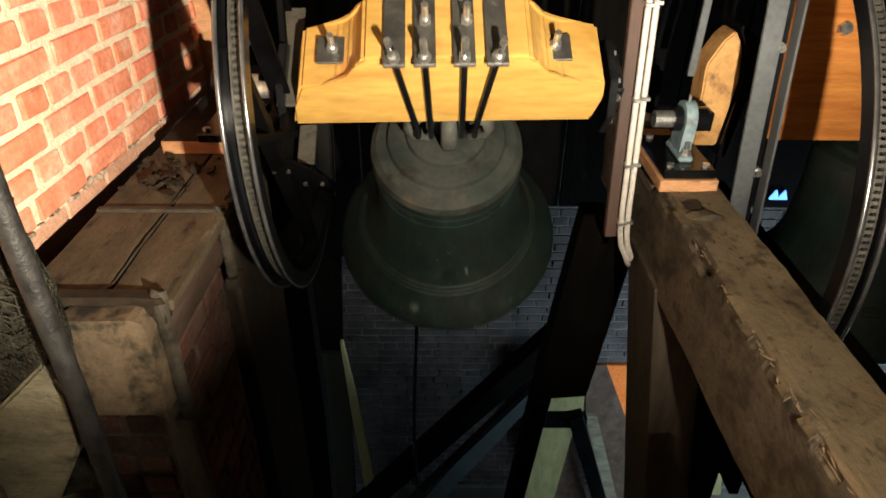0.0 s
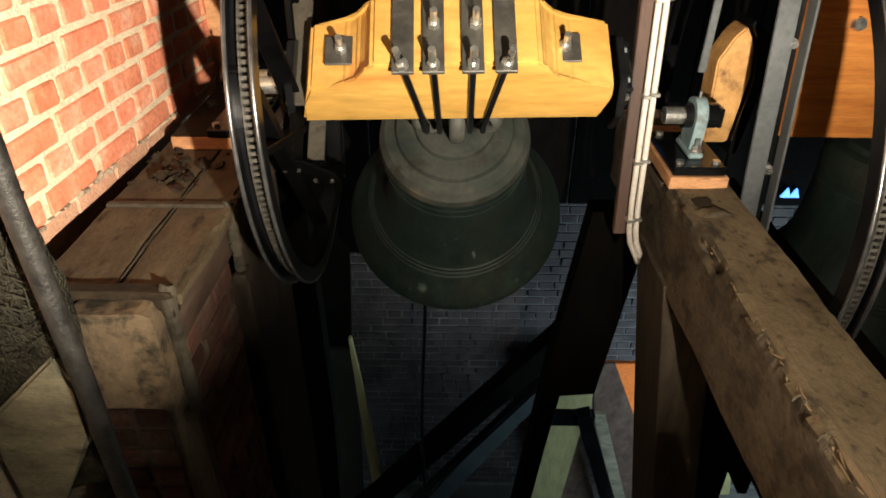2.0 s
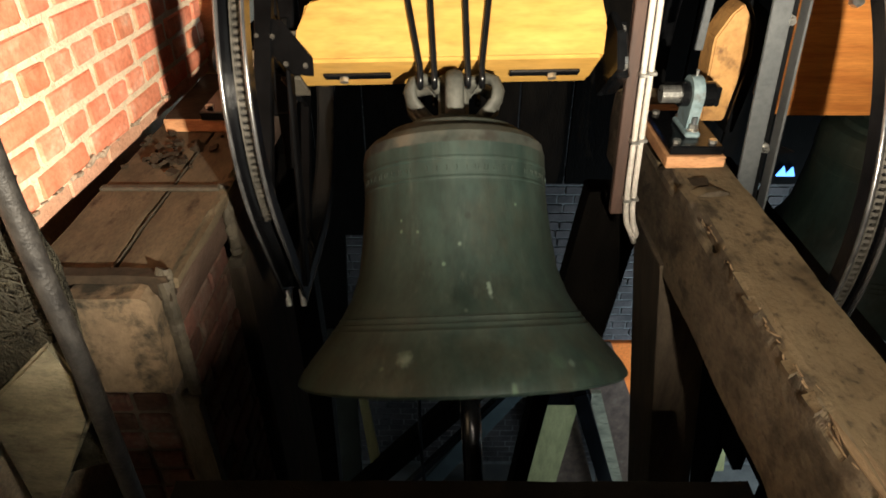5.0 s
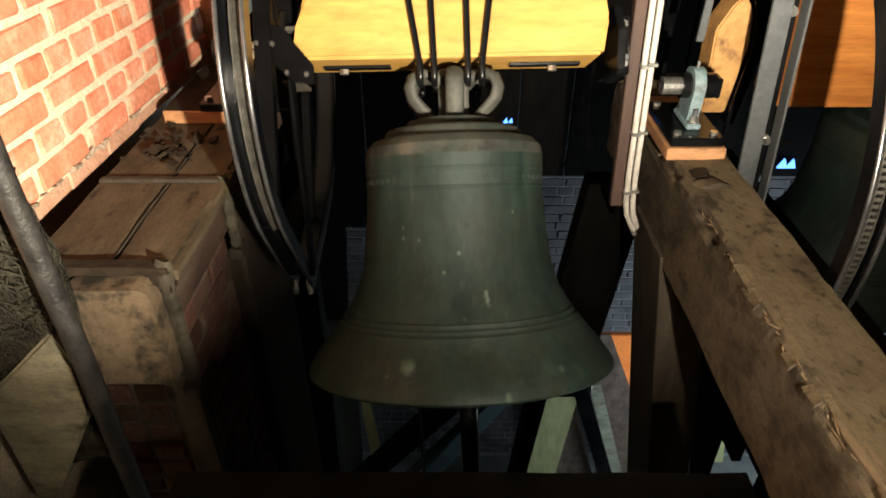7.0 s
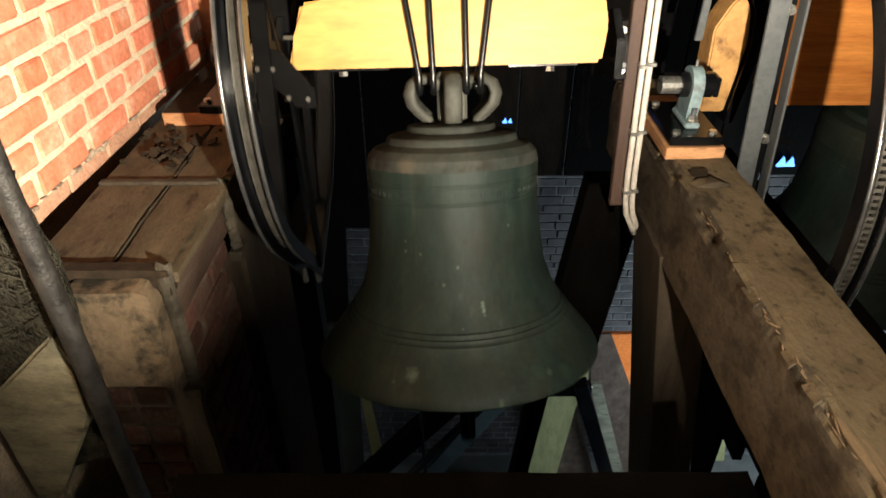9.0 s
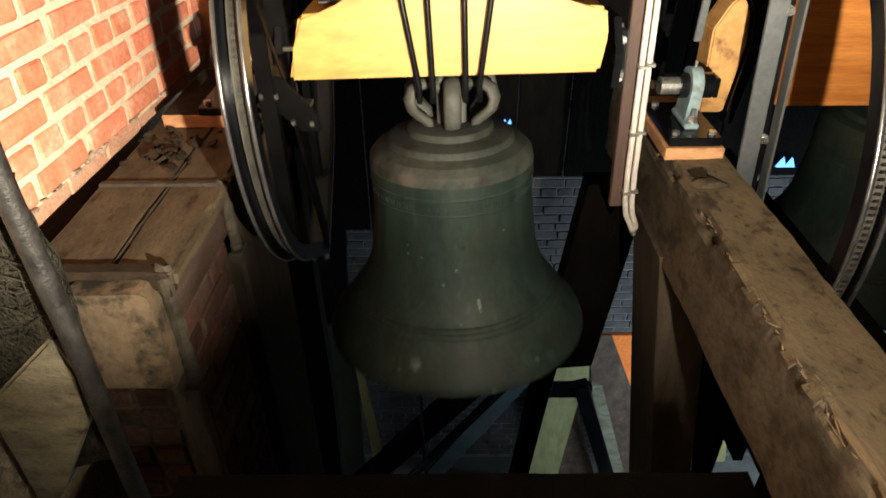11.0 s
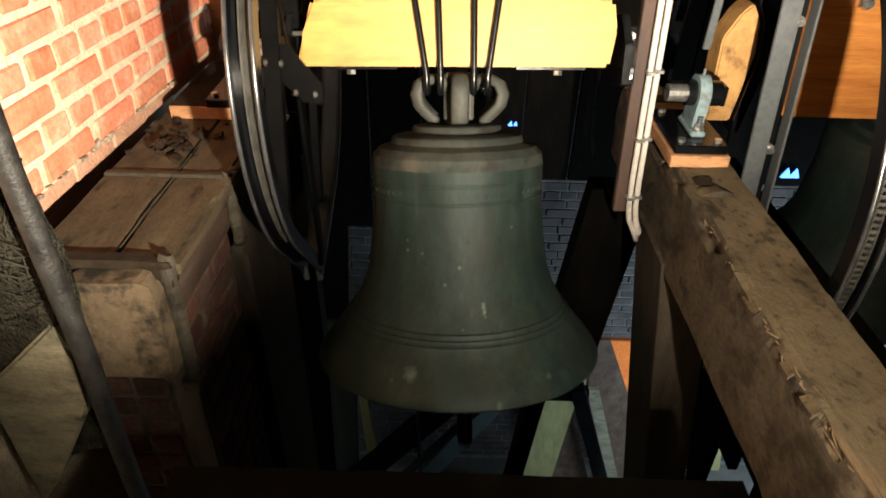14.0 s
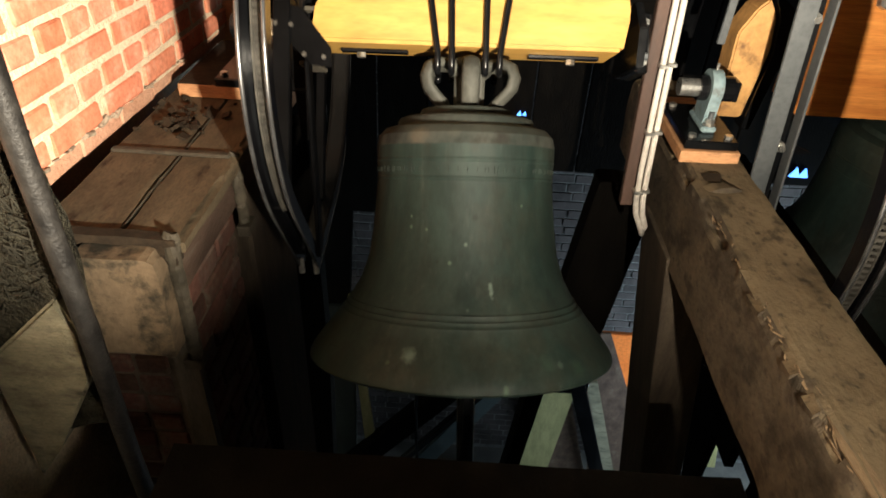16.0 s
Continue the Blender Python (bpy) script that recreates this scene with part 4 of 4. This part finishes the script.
for x, z in ((0.972, 0.262), (1.006, -0.13)):
    part("bolt", hexnut((x, -0.375, z), (0, -1, 0), 0.017, 0.02), ZINC, ch, "bright zinc bolt", at=O)
    part("bolt_end", rod((x, -0.395, z), (x, -0.412, z), 0.010, 10), ZINC, ch, at=O)
part("corner_plate", prism([(1.035, -0.115), (1.115, -0.150), (1.035, -0.158)], -0.385, -0.375, 0.002), MATT_STEEL, still, "dull triangular plate behind the bar", at=O)
part("rear_bar", bar((0.860, -0.10, 0.75), (0.845, -0.10, 0.09), 0.026, 0.012, 0.002, up=(0, 1, 0)), GREY_STEEL, still, at=O)
part("top_bolt", hexnut((1.32, -0.085, 0.245), (0, -1, 0.3), 0.022, 0.025), ZINC, still, at=O)
solo("second_frame_beam", box(2.25, 2.43, 0.4, 3.2, E - 1.2, E - 0.75, 0.01), DARK_TIMBER, "dark timber beam beyond the second bell", "beam")
solo("beam_prop", box(2.26, 2.42, 1.9, 2.1, 0.0, E - 1.195, 0.01), DARK_TIMBER, "dark timber prop under the far beam", "post")

# ---- cable board ----
board = thing("cable_board", (0.58, 1.93, E - 1.13), "red-brown board carrying pale cable conduits", "board")
part("board", bar((0.485, 1.93, E + 1.5), (0.585, 1.93, E - 1.13), 0.045, 0.03, 0.003, up=(0, 1, 0)), COPPER_BOARD, board)
for i, dx in enumerate((0.022, 0.044)):
    pts = [(0.485 + dx, 1.895, E + 1.5), (0.578 + dx, 1.895, E - 1.00), (0.585 + dx, 1.895, E - 1.10), (0.595 + dx, 1.895, E - 1.15), (0.625 + dx * 0.8, 1.90, E - 1.20), (0.66, 1.91, E - 1.24 + 0.02 * i)]
    c = part("conduit", tube(pts, 0.0095, 10), CONDUIT, board, "pale plastic conduit", smooth=True)
for z in (-0.10, -0.37, -0.645, -0.86, -1.07):
    x = 0.485 + 0.100 * (1.5 - z) / 2.63
    for dx in (0.022, 0.044):
        part("clip", box(x + dx - 0.014, x + dx + 0.014, 1.880, 1.915, E + z - 0.006 + dx * 0.3, E + z + 0.006 + dx * 0.3, 0.002), ZINC, board, "bright conduit clip")

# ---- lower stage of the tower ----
# added black boards: the darkness behind the bells as a solid sheet
screen = thing("high_backdrop", (0.9, 3.32, E - 1.75), "added black boards standing for the darkness behind the bells", "screen")
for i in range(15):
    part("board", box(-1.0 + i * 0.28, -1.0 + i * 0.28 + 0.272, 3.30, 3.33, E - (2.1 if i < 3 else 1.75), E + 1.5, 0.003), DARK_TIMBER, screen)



def slab(name, outline, y0, y1, material, label, category):
    k = prism([(x, E + z) for x, z in outline], y0, y1, 0.004)
    return solo(name, k, material, label, category)


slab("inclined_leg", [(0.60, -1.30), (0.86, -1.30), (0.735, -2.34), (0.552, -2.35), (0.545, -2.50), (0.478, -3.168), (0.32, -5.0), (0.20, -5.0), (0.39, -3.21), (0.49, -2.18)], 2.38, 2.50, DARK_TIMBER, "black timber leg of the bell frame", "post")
trestle = thing("steel_trestle", (0.9, 3.0, 0), "black steel trestle with a cross bar", "trestle")
part("leg", bar((0.87, 3.0, E - 3.10), (1.48, 3.0, 0.0), 0.10, 0.08, 0.004, up=(0, 1, 0)), BLACK_STEEL, trestle)
part("leg", bar((0.68, 3.0, E - 2.85), (0.44, 3.0, 0.0), 0.06, 0.08, 0.004, up=(0, 1, 0)), BLACK_STEEL, trestle)
part("cross_bar", bar((0.64, 3.0, E - 3.155), (0.95, 3.0, E - 3.155), 0.07, 0.09, 0.004), BLACK_STEEL, trestle)
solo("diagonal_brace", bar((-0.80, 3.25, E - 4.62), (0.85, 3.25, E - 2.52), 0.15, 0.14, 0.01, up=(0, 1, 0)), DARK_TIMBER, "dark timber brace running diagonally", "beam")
solo("diagonal_rail", bar((-0.62, 3.35, E - 5.0), (0.80, 3.35, E - 2.95), 0.05, 0.06, 0.005, up=(0, 1, 0)), BLACK_STEEL, "thin black rail below the brace", "rail")
solo("teal_board", bar((-0.36, 3.42, E - 5.0), (0.84, 3.42, E - 3.02), 0.14, 0.03, 0.004, up=(0, 1, 0)),
     mat("dull_teal_paint", (0.014, 0.022, 0.024), (0.032, 0.046, 0.048), 5, rough=0.7, bump=0.2), "dull teal painted board", "board")
slab("leaning_plank", [(0.76, -3.30), (1.035, -3.30), (1.046, -3.50), (0.998, -3.64), (0.922, -4.52), (0.89, -5.0), (0.58, -5.0), (0.73, -3.64)], 3.40, 3.43, PALE_WOOD, "pale yellow-green timber plank leaning far below", "plank")
slab("leaning_plank", [(0.97, -3.70), (1.34, -5.0), (0.80, -5.0)], 3.46, 3.50, SIDE_WOOD, "brown timber plank leaning below the frame", "plank")
slab("grey_board", [(1.05, -3.50), (1.14, -3.50), (1.60, -5.0), (1.50, -5.0)], 3.36, 3.40, GREY_WOOD, "grey board leaning below the frame", "board")
slab("orange_board", [(1.14, -3.21), (1.50, -3.21), (2.3, -5.0), (1.94, -5.0)], 3.58, 3.62,
     mat("orange_paint", (0.72, 0.165, 0.03), (0.85, 0.23, 0.045), 4, rough=0.5, bump=0.1), "bright orange leaning board", "board")
slab("sooty_panel", [(1.03, -3.17), (1.202, -3.17), (1.492, -3.869), (1.69, -5.0), (1.34, -5.0)], 3.54, 3.56, SIDE_WOOD, "dark sooty board leaning below the frame", "board")
# strut colour raised above the planks' to make up for missing light
slab("pale_strut", [(-0.660, -2.77), (-0.641, -2.77), (-0.583, -3.274), (-0.502, -4.18), (-0.44, -5.0), (-0.52, -5.0), (-0.582, -4.18), (-0.635, -3.274)], 3.30, 3.34, mat("brightened_strut_wood", (0.42, 0.40, 0.20), (0.56, 0.53, 0.28), 5, (4, 4, 1), rough=0.7, bump=0.2), "narrow pale timber strut", "strut")
slab("teal_plate", [(-0.80, -2.9), (-0.63, -2.9), (-0.66, -4.46), (-0.69, -5.0), (-0.93, -5.0), (-0.86, -4.46)], 3.34, 3.38, bpy.data.materials["dull_teal_paint"], "dull teal upright plate", "panel")
slab("black_partition", [(-1.3, -1.6), (-0.585, -1.6), (-0.60, -1.75), (-0.66, -2.8), (-0.72, -3.7), (-0.80, -5.0), (-1.4, -5.0)], 3.42, 3.46, DARK_TIMBER, "plain black upright sheet beyond the wheel", "partition")
slab("dark_upright", [(-0.92, -1.3), (-0.70, -1.3), (-0.68, -2.9), (-0.74, -5.0), (-0.86, -5.0), (-0.80, -2.9)], 2.75, 2.87, DARK_TIMBER, "near-black upright of the bell frame", "post")
# added black backdrop for the dark under the frame, left open at one gap
backdrop_low = thing("low_backdrop", (1.24, 1.7, 0), "added black boards standing for the darkness under the frame, with a gap", "partition")
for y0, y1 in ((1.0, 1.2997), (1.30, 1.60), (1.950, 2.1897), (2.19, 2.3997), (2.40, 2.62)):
    part("board", box(1.22, 1.26, y0, y1, 0.0, E - 1.25, 0.002), DARK_TIMBER, backdrop_low)
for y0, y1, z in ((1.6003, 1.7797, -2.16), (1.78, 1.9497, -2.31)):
    part("short_board", box(1.22, 1.26, y0, y1, E + z, E - 1.25, 0.002), DARK_TIMBER, backdrop_low)
slab("leaning_plank", [(2.20, -4.30), (2.44, -4.30), (2.56, -5.0), (2.30, -5.0)], 3.84, 3.88, PALE_WOOD, "pale timber plank leaning against the far wall", "plank")
for x, z, s in ((1.895, -1.69, 0.8), (1.945, -1.69, 0.75), (2.07, -1.41, 0.6), (2.12, -1.408, 0.8), (2.18, -1.408, 0.4), (0.325, -1.42, 0.35), (0.353, -1.418, 0.3)):
    bm = prism([(x - 0.034 * s, E + z), (x + 0.034 * s, E + z), (x + 0.004, E + z + 0.072 * s)], 3.285, 3.301, 0)
    solo("louvre_gap", bm, BLUE_LIGHT, "small blue daylight gap between louvres", "light gap", "louvre gaps")
solo("hanging_cable", tube([(-0.155 + 0.02 * math.sin(i * 0.6), 3.1, E + 1.5 - i * 0.27) for i in range(24)], 0.012, 8), BLACK_STEEL, "thin black cable hanging down the tower", "cable")

# ---- bricks ----


def brick_mesh(length, height, depth, seed, material=BRICK):
    rnd = random.Random(seed)
    k = box(-depth, 0, -length / 2, length / 2, -height / 2, height / 2, 0.006, None, 1)
    for v in k.verts:
        v.co += Vector((rnd.uniform(-0.002, 0.0015), rnd.uniform(-0.003, 0.003), rnd.uniform(-0.003, 0.003)))
    me = done(k)
    me.materials.append(material)
    return me


def lay(mesh, x, y, z, turn=0.0):
    ob = new("brick", mesh)
    ob.parent = wall_west
    ob.matrix_basis = pose(x, y, z, turn, 0, 0)
    return ob


rb = random.Random(11)
stretchers = [brick_mesh(0.224, 0.063, 0.09, i) for i in range(5)]
headers = [brick_mesh(0.102, 0.063, 0.09, 10 + i) for i in range(5)]
halves = [brick_mesh(0.212, 0.052, 0.09, 20 + i, DULL_BRICK) for i in range(3)]
JOINT, COURSE = E - 0.740, 0.0815
for row in range(-1, 10):
    zc = JOINT + (row + 0.5) * COURSE
    pitch, start = ((0.1225, -0.18), (0.245, -0.092), (0.1225, -0.041), (0.245, 0.022))[row % 4]
    n0, n1 = math.floor((-0.75 - start) / pitch), math.ceil((1.15 - start) / pitch)
    for i in range(n0, n1):
        lay(rb.choice(stretchers if pitch > 0.2 else headers), rb.uniform(-0.003, 0.003), start + (i + 0.5) * pitch + rb.uniform(-0.003, 0.003), zc + rb.uniform(-0.002, 0.002), rb.uniform(-0.8, 0.8))
for i in range(-3, 4):
    lay(rb.choice(halves), -0.006 + rb.uniform(-0.004, 0.002), 0.10 + i * 0.215 + 0.12, E - 0.841, rb.uniform(-1.5, 1.5))


def crumbs():
    """Ragged lumps of mortar hanging out of the lowest joint."""
    k = bmesh.new()
    rnd = random.Random(17)
    for i in range(36):
        y, s = rnd.uniform(-0.5, 0.55), 0.003 + 0.008 * rnd.random() ** 2
        b = box(-s, s * 0.8, -s * rnd.uniform(1, 3.5), s * rnd.uniform(1, 3.5), -s * 0.6, s * 0.6, s * 0.3)
        bmesh.ops.transform(b, matrix=WALL_TURN @ pose(0.001, y, E - 0.8125 + rnd.uniform(-0.004, 0.004), rnd.uniform(-20, 20), rnd.uniform(-20, 20), rnd.uniform(-20, 20)), verts=b.verts)
        merge(k, b)
    return k


ob = part("mortar_crumbs", crumbs(), CRUMB, wall_west, "ragged mortar hanging out of the lowest joint", at=O)
ob.matrix_parent_inverse = WALL_TURN.inverted()
tagged(ob, kind="stuff")


def far_bricks():
    V, F = [], []
    rnd = random.Random(5)
    for r in range(68):
        z = 0.05 + r * 0.070
        x = -1.45 + (0.0 if r % 2 else 0.105)
        while x < 3.7:
            w = (0.200 if r % 4 < 3 else 0.095) + rnd.uniform(-0.006, 0.006)
            d = rnd.uniform(-0.003, 0.003)
            o = len(V)
            y0, y1 = 3.906 + d, 3.914
            V += [(x, y0, z), (x + w, y0, z), (x + w, y0, z + 0.056), (x, y0, z + 0.056), (x - 0.002, y1, z - 0.002), (x + w + 0.002, y1, z - 0.002), (x + w + 0.002, y1, z + 0.058), (x - 0.002, y1, z + 0.058)]
            F += [(o, o + 1, o + 2, o + 3), (o, o + 4, o + 5, o + 1), (o + 1, o + 5, o + 6, o + 2), (o + 2, o + 6, o + 7, o + 3), (o + 3, o + 7, o + 4, o)]
            x += w + 0.016
    me = bpy.data.meshes.new("bricks")
    me.from_pydata(V, [], F)
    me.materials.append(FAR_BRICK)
    ob = new("brickwork", me)
    ob.parent = wall_north
    ob.matrix_parent_inverse = Matrix.Translation(-wall_north.location)
    tagged(ob, kind="stuff")


far_bricks()


def motions():
    rows, strike, t = [], [], 0.0
    while t <= 16.0 + 1e-6:
        amp = 38.8 - 3.0 * (t - 8) / 8
        a = amp * math.cos(2 * math.pi * (t - 1.119) / 1.886)
        c = 0.05 * amp * math.cos(2 * math.pi * (t - 1.119) / 1.886)
        rows.append((t, Matrix.Translation(AXLE) @ pose(0, 0, 0, -a, -0.84, 1.13)))
        strike.append((t, pose(0, 0, -0.30, -c, 0, 0)))
        t += 0.1
    walk(bell, rows)
    walk(clapper, strike)


motions()
